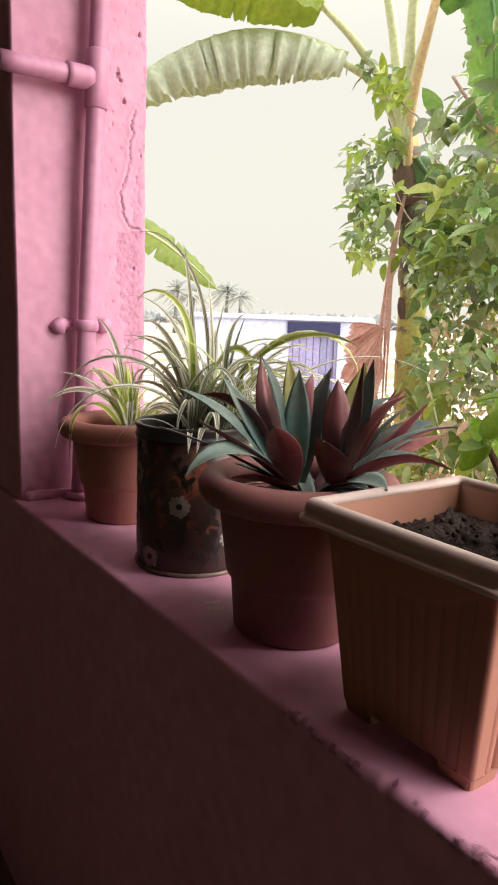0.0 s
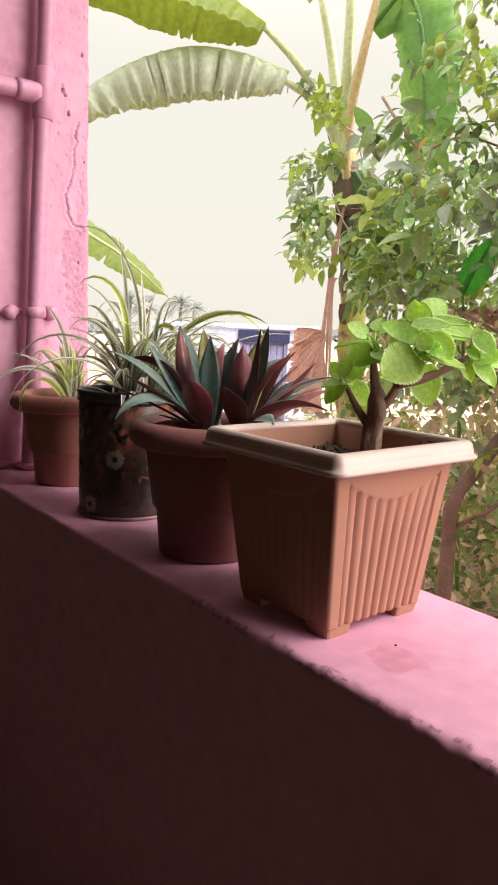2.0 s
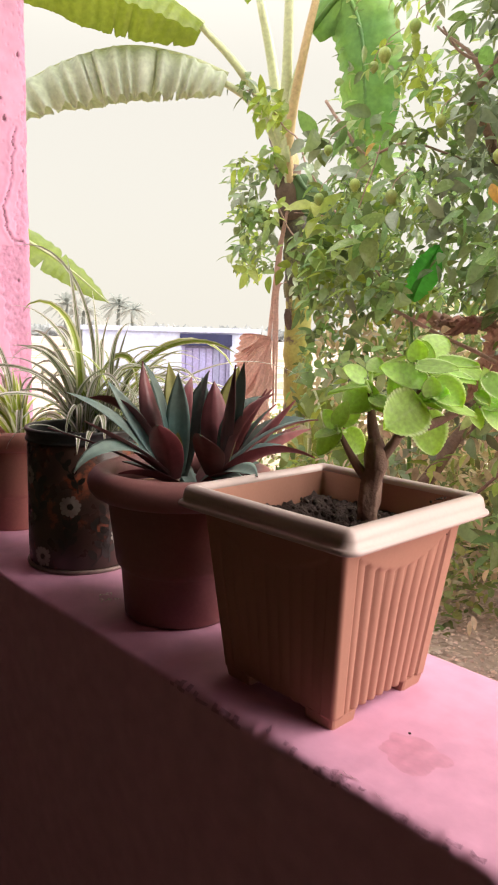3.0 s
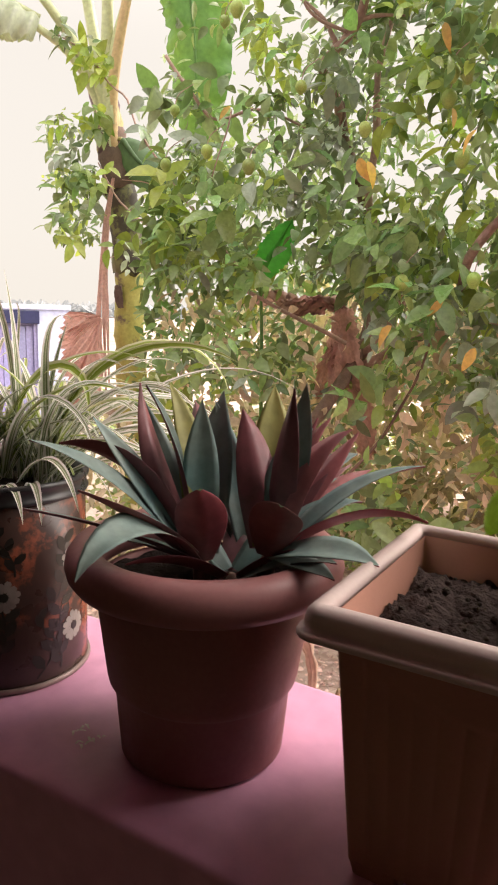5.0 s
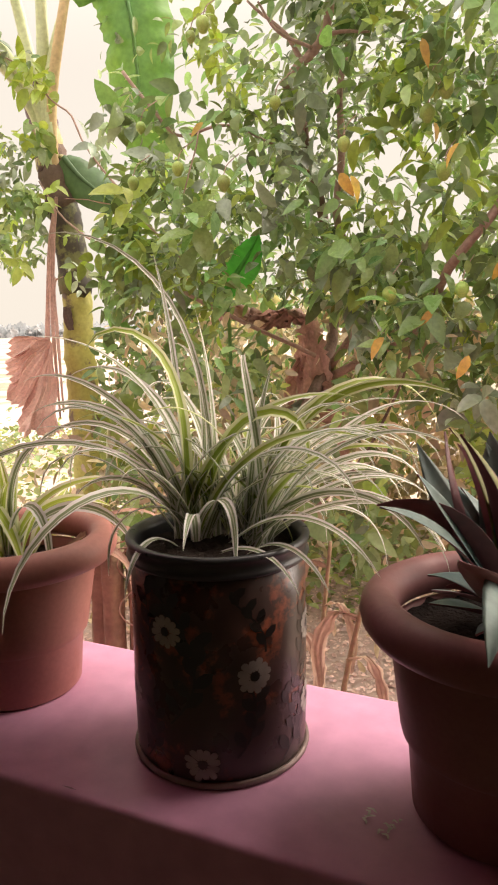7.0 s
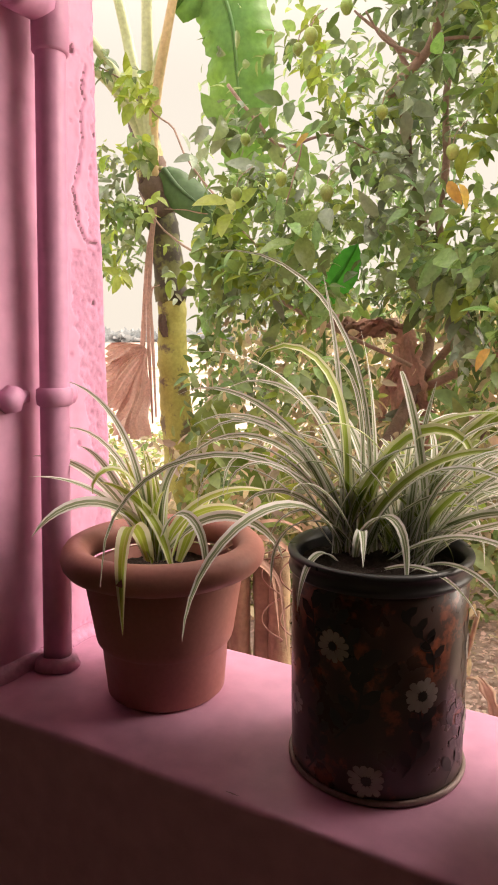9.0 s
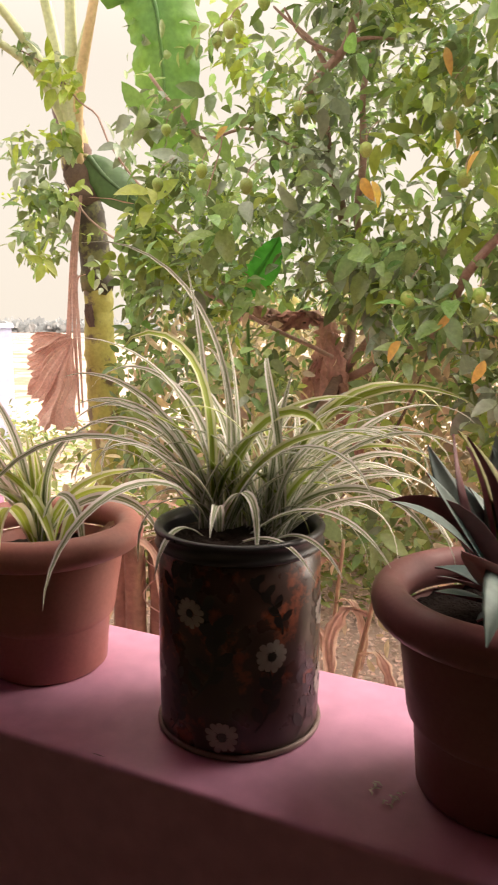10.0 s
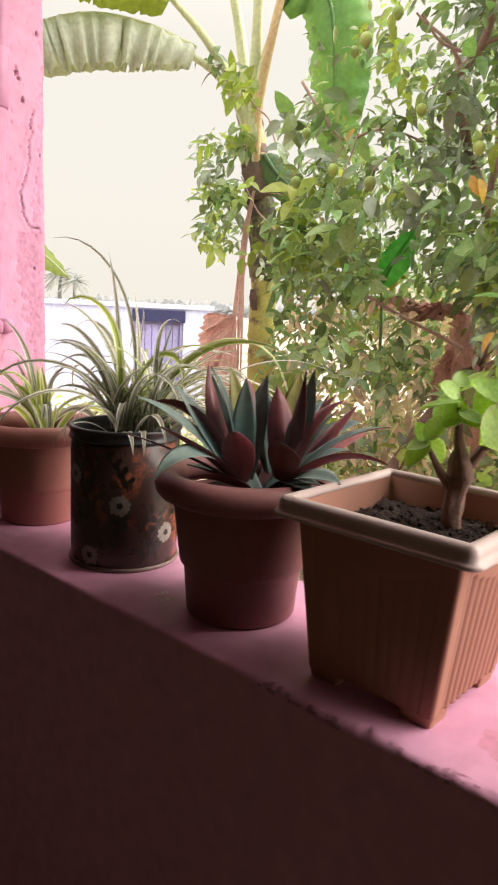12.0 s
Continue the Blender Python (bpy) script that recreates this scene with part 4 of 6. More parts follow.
def spider_plant_small():
    c = Vector((-0.342, 0.153, LEDGE + 0.150))
    t = thing("spider_plant", c, "small spider plant with broad pale-edged leaves in a terracotta pot", "plant", "spider plants")
    green = [((-0.035, 0.0218), 4.30, 1.43, 0.192, 3.55, 0.29, 3.3, 0.0195),
             ((-0.034, 0.0234), 3.66, 1.53, 0.152, 0.09, -0.13, 2.2, 0.0140),
             ((-0.024, 0.0296), 0.54, 1.34, 0.215, 2.02, 0.22, 1.0, 0.0172),
             ((-0.025, 0.0289), 1.02, 1.25, 0.155, 1.89, -0.40, 1.0, 0.0164),
             ((-0.035, 0.0148), 5.11, 0.95, 0.255, 4.01, 0.21, 1.8, 0.0203),
             ((-0.027, 0.0281), 1.31, 1.45, 0.139, 0.27, 0.21, 2.4, 0.0156),
             ((-0.035, 0.0226), 3.26, 1.39, 0.141, 0.22, 0.29, 1.8, 0.0164),
             ((-0.030, 0.0257), 3.77, 1.56, 0.137, 0.10, 0.07, 2.0, 0.0148)]
    pale = [((-0.034, 0.0234), 3.30, 1.43, 0.276, 1.38, 0.06, 2.5, 0.0109),
            ((-0.035, 0.0218), 3.37, 1.12, 0.224, 1.29, 0.05, 1.6, 0.0133),
            ((-0.035, 0.0218), 4.19, 1.40, 0.211, 2.33, 0.24, 1.1, 0.0179),
            ((-0.035, 0.0218), 3.80, 1.20, 0.199, 1.23, 0.21, 1.2, 0.0140),
            ((-0.025, 0.0289), 0.62, 1.56, 0.170, 1.60, -0.01, 2.8, 0.0148),
            ((-0.024, 0.0218), -0.34, 1.32, 0.222, 4.10, -0.28, 1.5, 0.0125),
            ((-0.035, 0.0226), 3.01, 1.00, 0.207, 1.09, -0.14, 2.6, 0.0125),
            ((-0.025, 0.0289), 0.13, 0.92, 0.210, 2.30, -0.04, 1.6, 0.0156),
            ((-0.030, 0.0234), 3.00, 1.30, 0.330, 2.40, 0.10, 1.6, 0.0078)]
    for leaves, material in ((green, SPIDER_BRIGHT), (pale, SPIDER)):
        for (x, y), az, rise, length, droop, sway, late, width in leaves:
            strap_leaf(t, (x, y, 0), az, rise, length, droop, sway, late, width, material)
    for i in range(9):
        strap_leaf(t, (-0.03 + rnd.uniform(-0.015, 0.03), 0.022 + rnd.uniform(-0.012, 0.012), 0), rnd.uniform(0, 6.28), rnd.uniform(1.0, 1.5), rnd.uniform(0.09, 0.15), rnd.uniform(0.3, 1.8), rnd.uniform(-0.4, 0.4), 1.6, rnd.uniform(0.010, 0.016), SPIDER_BRIGHT)
    # withered strands hanging behind the pot
    for base, az, rise, length, droop, sway, late, width in (((0.03, 0.05), 0.55, 0.75, 0.21, 3.6, 0.3, 1.3, 0.0075), ((0.04, 0.05), 0.30, 0.60, 0.19, 3.8, -0.4, 1.1, 0.006), ((0.03, 0.06), 0.85, 0.80, 0.23, 3.2, 0.2, 1.4, 0.005), ((0.05, 0.04), 0.45, 0.45, 0.17, 4.2, 0.9, 1.2, 0.0065)):
        strap_leaf(t, (*base, 0), az, rise, length, droop, sway, late, width, DARK_DEAD, name="dry_leaf")
    for k in range(2):
        bm = bmesh.new()
        coil = [Vector((0.105 + 0.020 * k + 0.013 * math.cos(u * 0.8 + k), 0.085 + 0.012 * k + 0.013 * math.sin(u * 0.8 + k), 0.02 - 0.0075 * u - 0.012 * k)) for u in range(18)]
        tube(bm, curve_points([Vector((0.05, 0.05, 0.0))] + coil, 60), 0.0010, 5)
        part("dry_runner", bm, DARK_DEAD, t)


spider_plant_large()
spider_plant_small()


def purple_plant():
    c = Vector((0.2138, 0.133, LEDGE + 0.155))
    t = thing("purple_leaf_plant", c, "rosette plant with blue-green leaves, maroon underneath", "plant")
    # azimuth, rise, length, droop, width, 1 where the green side is turned to the veranda, 2 for an olive one
    first = [(3.81, 1.03, 0.150, 0.15, 0.022, 1), (3.73, 1.17, 0.162, 1.30, 0.028, 0), (4.04, 0.93, 0.177, 0.69, 0.016, 1), (4.41, 0.69, 0.136, 0.19, 0.032, 0),
             (4.43, 0.51, 0.172, 0.20, 0.009, 0), (4.63, 0.82, 0.160, 1.98, 0.028, 1), (3.32, 1.13, 0.160, -0.30, 0.028, 0), (3.52, 1.50, 0.158, 0.57, 0.025, 0),
             (2.87, 0.95, 0.158, -0.20, 0.026, 1), (2.65, 1.50, 0.166, 0.95, 0.023, 2), (2.26, 1.45, 0.165, 1.40, 0.022, 0), (1.96, 1.15, 0.160, 0.30, 0.034, 1),
             (-1.02, 1.00, 0.094, 0.10, 0.036, 0), (2.35, 1.44, 0.139, -0.33, 0.028, 1)]
    second = [(2.46, 1.36, 0.134, 0.80, 0.030, 0), (2.04, 1.15, 0.155, 0.20, 0.034, 2), (1.31, 1.50, 0.142, 0.18, 0.025, 0), (1.17, 1.32, 0.148, -0.18, 0.025, 1),
              (0.82, 1.45, 0.132, 1.25, 0.023, 0), (-0.94, 0.90, 0.088, 0.35, 0.036, 0), (0.55, 0.85, 0.150, 0.80, 0.022, 1), (0.41, 0.62, 0.135, 1.00, 0.025, 0),
              (-0.27, 0.38, 0.110, 0.55, 0.030, 1), (-0.45, 0.10, 0.080, 0.10, 0.022, 1), (0.91, 0.77, 0.095, 0.99, 0.028, 1), (1.58, 1.40, 0.133, 1.40, 0.028, 1)]
    behind = [(rnd.uniform(0.7, 2.9), rnd.uniform(0.7, 1.35), rnd.uniform(0.10, 0.15), rnd.uniform(0.1, 1.0), rnd.uniform(0.018, 0.027), i % 2) for i in range(18)]
    lower = [(a + rnd.uniform(-0.2, 0.2), rnd.uniform(0.3, 0.7), rnd.uniform(0.080, 0.105), rnd.uniform(0.3, 0.9), rnd.uniform(0.026, 0.034), i % 3 == 0) for i, a in enumerate((-0.1, 0.4, 0.9, 1.4, 2.0, 2.6, 3.1, 3.6, 4.0))]
    room = ROOMWARD
    for crown, leaves in ((Vector((0.007, -0.018, 0.034)), first), (Vector((0.061, 0.002, 0.044)), second), (Vector((0.03, 0.03, 0.03)), behind), (Vector((0.03, -0.006, 0.018)), lower)):
        for az, rise, length, droop, width, green in leaves:
            out = Vector((math.cos(az), math.sin(az), 0))
            p, pts, ups = crown + out * 0.010, [], []
            for i in range(13):
                pts.append(p.copy())
                e = rise - droop * (i / 12) ** 1.6
                ups.append(Vector((0, 0, math.cos(e))) - out * math.sin(e))
                p = p + (out * math.cos(e) + Vector((0, 0, math.sin(e)))) * (length / 12)
            middle = ups[7] + 0.35 * (room if green else -room)
            sign = 1 if (middle.dot(room) > 0) == bool(green) else -1
            ups = [(u * sign + 0.45 * (room if green else -room)).normalized() for u in ups]
            prof = [0.62, 0.72, 0.82, 0.91, 0.97, 1.0, 0.99, 0.94, 0.85, 0.70, 0.50, 0.26, 0.02]
            if width > 0.035:
                prof = [0.45, 0.56, 0.68, 0.79, 0.89, 0.96, 1.0, 1.0, 0.95, 0.85, 0.68, 0.44, 0.10]
            bm = bmesh.new()
            blade(bm, pts, [1.22 * width * q for q in prof], ups, fold=0.22, cols=6, thick=0.0014, twist=rnd.uniform(-0.5, 0.5))
            part("leaf", bm, [RHOEO_OLIVE if green == 2 else RHOEO_TOP, RHOEO_UNDER], t)
        bm = bmesh.new()
        tube(bm, [crown + Vector((0, 0, -0.060)), crown - Vector((0, 0, 0.012)), crown + Vector((0.001, 0, 0.002))], [0.008, 0.008, 0.003], 10)
        part("stem", bm, BORAGE_STEM, t)


purple_plant()


def scalloped_leaf(bm, length, width, bend, cup):
    """A fleshy ovate leaf along x from its stalk: scalloped margin, shallow valley along the midrib, puckered between the veins."""
    rows, cols = 41, 10
    layer = bm.loops.layers.uv.verify()
    sides = []
    for thick in (0.0, 0.0018):
        grid = []
        for i in range(rows):
            s = i / (rows - 1)
            w = 0.5 * width * (math.sin(math.pi * min(1.0, 0.05 + 0.95 * s) ** 0.80) ** 0.58 if 0 < s < 1 else 0.04)
            row = []
            for c in range(cols + 1):
                u = c / cols * 2 - 1
                q = w * u * (1 + (0.05 * math.sin(i * math.pi / 1.5 + 0.4) if abs(u) > 0.95 else 0))
                z = cup * width * (u * u * 0.5) - bend * length * s * s + 0.004 * length * abs(u) * math.sin(i * 0.8 - abs(u) * 3)
                row.append(bm.verts.new((length * (s + 0.05 * abs(u) * (0.5 - s)), q, z - thick * (1 - 0.7 * u * u))))
            grid.append(row)
        sides.append(grid)

    def quad(vs, uvs):
        f = bm.faces.new(vs)
        for loop, at in zip(f.loops, uvs):
            loop[layer].uv = at

    for i in range(rows - 1):
        for c in range(cols):
            ij = ((i, c), (i, c + 1), (i + 1, c + 1), (i + 1, c))
            uvs = [(k / cols, j / (rows - 1)) for j, k in ij]
            quad([sides[0][j][k] for j, k in ij][::-1], uvs[::-1])
            quad([sides[1][j][k] for j, k in ij], uvs)
        for c in (0, cols):
            quad((sides[0][i][c], sides[0][i + 1][c], sides[1][i + 1][c], sides[1][i][c]), [(c / cols, 0)] * 4)


def borage():
    c = Vector((0.496, 0.158, LEDGE + 0.182))
    t = thing("indian_borage", c, "bright green fleshy herb with scalloped leaves and brown stem", "plant")
    # stalk end in millimetres from the stem's foot, azimuth and rise in degrees, length, width, share turned to the veranda
    crown = [(59, 11, 134, -108, -30, 52, 52, 0.95), (51, 30, 151, -142, 21, 52, 34, 0.55), (19, 31, 163, -122, -84, 42, 27, 0.75), (46, 39, 124, 49, -76, 52, 40, 0.85),
             (71, 8, 140, -62, 67, 24, 20, 0.90), (62, 26, 157, 2, -35, 42, 34, 0.70), (65, 16, 138, 34, -19, 50, 26, 0.30)]
    top = [(30, 52, 179, 76, 31, 44, 34, 0.75), (36, 32, 173, -60, 64, 26, 24, 0.80), (42, 48, 169, -107, 69, 29, 17, 0.50), (51, 43, 175, 21, -4, 46, 26, 0.35),
           (46, 14, 171, 21, -2, 44, 28, 0.40), (49, 66, 169, 16, -9, 46, 30, 0.45), (54, 57, 163, 15, -16, 36, 22, 0.35)]
    left = [(2, 5, 148, -116, -41, 44, 38, 0.90), (9, -16, 155, -115, 23, 30, 21, 0.70), (11, -15, 148, -138, -5, 43, 18, 0.15), (-12, 15, 154, 60, 30, 50, 22, 0.20), (-5, 11, 159, 110, 39, 28, 20, 0.50)]
    low = [(-23, -18, 103, -128, -55, 40, 24, 0.60), (-19, -28, 103, -107, 50, 24, 19, 0.80), (-28, -9, 101, 65, 49, 35, 22, 0.70), (-31, 1, 96, 65, -46, 38, 28, 0.80), (-19, -28, 99, -104, -8, 28, 16, 0.35), (-13, -36, 104, 27, 69, 30, 18, 0.80)]
    right = [(88, 80, 163, 7, -43, 34, 24, 0.75), (89, 81, 132, 18, -47, 40, 22, 0.60), (80, 75, 126, -21, -51, 25, 16, 0.60), (90, 93, 132, -12, 12, 34, 24, 0.60), (82, 76, 144, -11, -30, 22, 15, 0.60), (85, 90, 140, -65, 61, 33, 20, 0.50), (86, 102, 130, 67, -9, 30, 20, 0.50)]
    foot, fork = Vector((0.007, 0.004, 0)), Vector((0.008, 0.006, 0.058))
    heads = [Vector((0.046, 0.026, 0.138)), Vector((0.042, 0.044, 0.160)), Vector((0.002, 0.000, 0.140)), Vector((-0.022, -0.018, 0.096)), Vector((0.080, 0.078, 0.134))]
    bm = bmesh.new()
    tube(bm, curve_points([foot - Vector((0, 0, 0.03)), foot + Vector((0.001, 0, 0.015)), fork, fork + Vector((-0.002, 0.002, 0.034))], 14), [0.0130, 0.0124, 0.0114, 0.0110, 0.0106, 0.0114, 0.0108, 0.0118, 0.0114, 0.0132, 0.0124, 0.0112, 0.009, 0.006], 14, lumps=0.85)
    part("stem", bm, BORAGE_STEM, t)
    for i, (h, start) in enumerate(zip(heads, (fork, heads[0] * 0.6 + fork * 0.4, fork + Vector((-0.002, 0.002, 0.03)), fork * 0.75, heads[0] * 0.5 + fork * 0.5))):
        bm = bmesh.new()
        tube(bm, curve_points([start, start.lerp(h, 0.5) + Vector((0, 0, -0.006)), h], 10), [0.0066 - 0.0004 * k for k in range(10)], 8, lumps=0.4)
        part("branch", bm, BORAGE_STEM, t)
    veranda = Vector((0.64, -0.75, 0.12))
    extra = []
    for h, n, spread in ((heads[0], 3, 0.020), (heads[1], 2, 0.016), (heads[2], 2, 0.014), (heads[4], 2, 0.014)):
        for _ in range(n):
            a = rnd.uniform(0, 360)
            extra.append((1000 * h.x + 400 * spread * math.cos(radians(a)), 1000 * h.y + 400 * spread * math.sin(radians(a)), 1000 * h.z + rnd.uniform(-12, 4), a, rnd.uniform(-35, 15), rnd.uniform(22, 38), rnd.uniform(18, 27), rnd.uniform(0.3, 0.6)))
    for x, y, z, az, rise, length, width, face in crown + top + left + low + right + extra:
        az, rise = radians(az), radians(rise)
        out = Vector((math.cos(az) * math.cos(rise), math.sin(az) * math.cos(rise), math.sin(rise)))
        base = Vector((x, y, z)) / 1000
        up = veranda * face + Vector((0, 0, 1)) * (1 - face)
        zz = (up - out * up.dot(out)).normalized()
        m = Matrix((out, zz.cross(out), zz)).transposed().to_4x4()
        m.translation = base
        bm = bmesh.new()
        scalloped_leaf(bm, length / 1000, width / 1000, rnd.uniform(0.0, 0.16), rnd.uniform(0.05, 0.28))
        bm.transform(m)
        lf = part("leaf", bm, BORAGE, t)
        h = min(heads, key=lambda q: (q - base).length)
        bm = bmesh.new()
        tube(bm, [h, h.lerp(base, 0.6) + Vector((0, 0, -0.002)), base + out * 0.003], [0.0024, 0.0018, 0.0015], 6)
        part("stalk", bm, BORAGE, lf)


borage()


# ---- garden: trees ----
def leaf_arrays(centres, along, normals, lengths, widths, droop=0.15):
    """Vertices and faces of many small folded leaves."""
    along = along / np.linalg.norm(along, axis=1, keepdims=True)
    side = np.cross(normals, along)
    side /= np.linalg.norm(side, axis=1, keepdims=True) + 1e-9
    nn = np.cross(along, side)
    L, w = lengths[:, None], widths[:, None] / 2
    rows = []
    for s, q in ((0.0, 0.0), (0.13, 0.60), (0.36, 1.0), (0.62, 0.88), (0.84, 0.50), (1.0, 0.0)):
        mid = centres + along * L * s - nn * (L * droop * s * s)
        rows.append(mid)
        if q:
            rows += [mid + side * w * q + nn * w * q * 0.35, mid - side * w * q + nn * w * q * 0.35]
    v = np.stack(rows, 1)
    base = [[0, 1, 2], [0, 3, 1], [10, 13, 11], [10, 12, 13]]
    for k in (1, 4, 7):
        base += [[k, k + 3, k + 4, k + 1], [k, k + 2, k + 5, k + 3]]
    faces = [[k + 14 * i for k in f] for i in range(len(centres)) for f in base]
    return v.reshape(-1, 3).tolist(), faces


def before_withered_leaf(x, y, z):
    """Whether a place lies between the veranda and the withered banana leaf."""
    across, down = (x - 0.35) / (y + 0.45), (z - 1.38) / (y + 0.45)
    return y < 3.36 and (-0.55 < across < -0.34 and -0.055 < down < 0.045 or -0.41 < across < -0.31 and -0.16 < down < 0.0)


def lemon_tree():
    rng = np.random.default_rng(11)
    t = thing("lemon_tree", (-1.05, 2.62, GZ), "dense lime tree with green fruit, some yellow leaves", "tree")
    o = Vector(t.location)
    limbs = [[(-1.05, 2.62, GZ), (-1.06, 2.62, 0.15), (-1.04, 2.66, 0.55), (-0.98, 3.55, 1.2), (-1.0, 3.6, 1.8), (-0.95, 2.95, 2.36)],
             [(-0.80, 2.70, 2.61), (-0.68, 2.70, 2.62), (-0.55, 2.72, 2.60)],
             [(-0.88, 2.72, 2.54), (-0.96, 2.70, 2.67), (-1.10, 2.70, 2.81)],
             [(-1.05, 2.62, 0.30), (-0.92, 2.60, 0.40), (-0.80, 2.60, 0.48), (-0.5, 2.72, 0.85), (-0.35, 2.8, 1.3)],
             [(-0.98, 3.50, 1.1), (-0.74, 3.45, 1.45), (-0.76, 3.05, 1.80), (-0.755, 2.95, 2.03), (-0.745, 2.95, 2.36), (-0.70, 3.0, 2.8)],
             [(-0.99, 3.50, 1.05), (-0.4, 3.2, 1.35), (-0.16, 2.6, 1.62), (-0.01, 2.55, 1.80), (0.12, 2.6, 1.98), (0.6, 2.7, 2.3)],
             [(-1.0, 3.3, 1.2), (-1.5, 3.0, 1.5), (-2.1, 3.2, 1.75), (-2.7, 3.4, 2.05), (-3.0, 3.5, 2.35)],
             [(-1.72, 2.6, 2.58), (-1.58, 2.6, 2.41), (-1.45, 2.6, 2.26), (-1.22, 2.65, 2.29), (-1.10, 2.8, 2.25), (-0.98, 3.0, 2.2)],
             [(-1.27, 2.5, 2.26), (-1.27, 2.45, 2.16), (-1.29, 2.42, 2.06), (-1.31, 2.40, 1.95)],
             [(-3.06, 3.2, 3.08), (-2.75, 3.2, 2.89), (-2.60, 3.2, 2.72), (-2.44, 3.2, 2.59), (-2.25, 3.15, 2.28), (-1.98, 3.1, 2.0), (-1.5, 3.0, 1.6)],
             [(-0.82, 2.68, 2.57), (-0.95, 2.65, 2.64), (-1.01, 2.62, 2.76)],
             [(-0.96, 3.05, 2.28), (-0.95, 2.90, 2.38), (-0.94, 2.75, 2.47), (-0.80, 2.70, 2.58), (-0.73, 2.70, 2.75), (-0.66, 2.8, 3.3)]]
    for i, pts in enumerate(limbs):
        bm = bmesh.new()
        n = 22
        r0, r1 = (0.046, 0.024) if i == 0 else (0.024, 0.018) if i == 11 else (0.024, 0.014) if i in (4, 5) else (0.009, 0.005) if i in (7, 10) else (0.004, 0.003) if i == 8 else (0.005, 0.007) if i == 9 else (0.013, 0.005)
        cs = [p - o + Vector((noise.noise(p * 3) * 0.04, noise.noise(p * 3 + Vector((5, 0, 0))) * 0.04, 0)) for p in curve_points(pts, n)]
        tube(bm, cs, [r0 + (r1 - r0) * k / (n - 1) for k in range(n)], 9, lumps=0.3)
        part("trunk" if i == 0 else "branch", bm, OLD_BARK if i in (0, 3) else BARK, t)

    def density(x, z):
        """Share of sprigs kept over the crown's face: thick in the middle, broken by gaps at the top left."""
        g = 1.15 * noise.noise((x * 2.6, z * 2.6, 4.0)) + 0.7 * noise.noise((x * 7.0, z * 7.0, 9.0))
        open_part = min(1.0, max(0.0, (-0.75 - x) / 0.7)) * 0.9 * min(1.0, max(0.0, (z - 1.9) / 0.4)) + 0.30 * min(1.0, max(0.0, (z - 2.0) / 0.6))
        return 1.0 if g > -0.16 + 0.42 * open_part else max(0.0, 0.24 - 0.28 * open_part)

    heads = []
    while len(heads) < 2450:
        x, z = rng.uniform(-2.75, 1.9), rng.uniform(0.2, 4.3)
        if rng.random() > density(x, z) * (0.14 if z < 0.9 else 0.5 if z < 1.3 else 1.0):
            continue
        y = 2.34 + 1.1 * rng.random() + 0.34 * noise.noise((x * 1.9, z * 1.9, 0))
        # the crown thins out towards the banana stem, with a fringe of sprigs before it
        slope = (x - 0.72) / (y + 0.5)
        fringe = -1.0 + 0.05 * noise.noise((z * 4.0, 0.0, 1.0)) if 1.70 < z < 2.4 else (-0.78 if z >= 2.5 else -0.86)
        if slope < fringe or (-0.995 < slope < -0.835 and 0.9 < z < 2.5 and rng.random() > 0.08) or (-0.90 < slope < -0.765 and 0.18 < (z - 1.38) / (y + 0.45) < 0.285 and rng.random() > 0.12):
            continue
        # few sprigs before the hanging green banana leaf
        if -0.80 < slope < -0.69 and (z - 1.38) / (y + 0.45) > 0.33 and rng.random() < 0.75:
            continue
        # and before the young shoot
        if -0.62 < slope < -0.53 and 0.03 < (z - 1.38) / (y + 0.45) < 0.15 and y < 3.05 and rng.random() < 0.8:
            continue
        # the crown is open where the withered banana leaf hangs behind it
        if before_withered_leaf(x, y, z) and rng.random() > 0.10:
            continue
        heads.append((x, y, z))
    for _ in range(58):
        y, z = rng.uniform(3.2, 3.72), rng.uniform(1.80, 2.62)
        heads.append((0.72 + (y + 0.5) * rng.uniform(-1.04 + 0.05 * noise.noise((z * 4.0, 0.0, 1.0)), -0.925), y, z))
    # sprigs along the thin branch that reaches up before the banana crown
    reach = curve_points([(-3.06, 3.2, 3.08), (-2.75, 3.2, 2.89), (-2.60, 3.2, 2.72)], 10)
    heads += [(p.x + rng.normal(0, 0.03), p.y - 0.03, p.z + rng.normal(0.03, 0.04)) for p in reach]
    heads += [(rng.uniform(-1.78, -1.45), 2.62, rng.uniform(2.25, 2.45)) for _ in range(8)]
    c, al, nr, ln, tone = [], [], [], [], []
    for hx, hy, hz in heads:
        shade = 1.1 * noise.noise((hx * 1.8, hz * 1.8, 2.0)) + rng.normal(0, 0.33) + (0.5 if hx < -2.4 and hz > 2.65 else 0.0)
        lead = Vector((rng.normal(0, 0.6), rng.normal(-0.5, 0.4), rng.normal(-0.1, 0.6))).normalized()
        s = 0.050 + 0.105 * rng.random() ** 1.8
        for k in range(rng.integers(5, 9)):
            p = Vector((hx, hy, hz)) + lead * (0.035 * k - 0.1)
            spin = lead.orthogonal().normalized()
            spin.rotate(Matrix.Rotation(k * 2.4 + hx * 9, 3, lead))
            d = (spin * 0.85 + lead * 0.55 + Vector((0, -0.1, -0.30))).normalized()
            c.append(p)
            al.append(d)
            nr.append((rng.normal(0.15, 0.5), rng.normal(-0.35, 0.45), rng.normal(0.85, 0.4)))
            ln.append(s * rng.uniform(0.8, 1.2))
            tone.append(1 if shade > 0.30 else 2 if shade < -0.38 else 0)
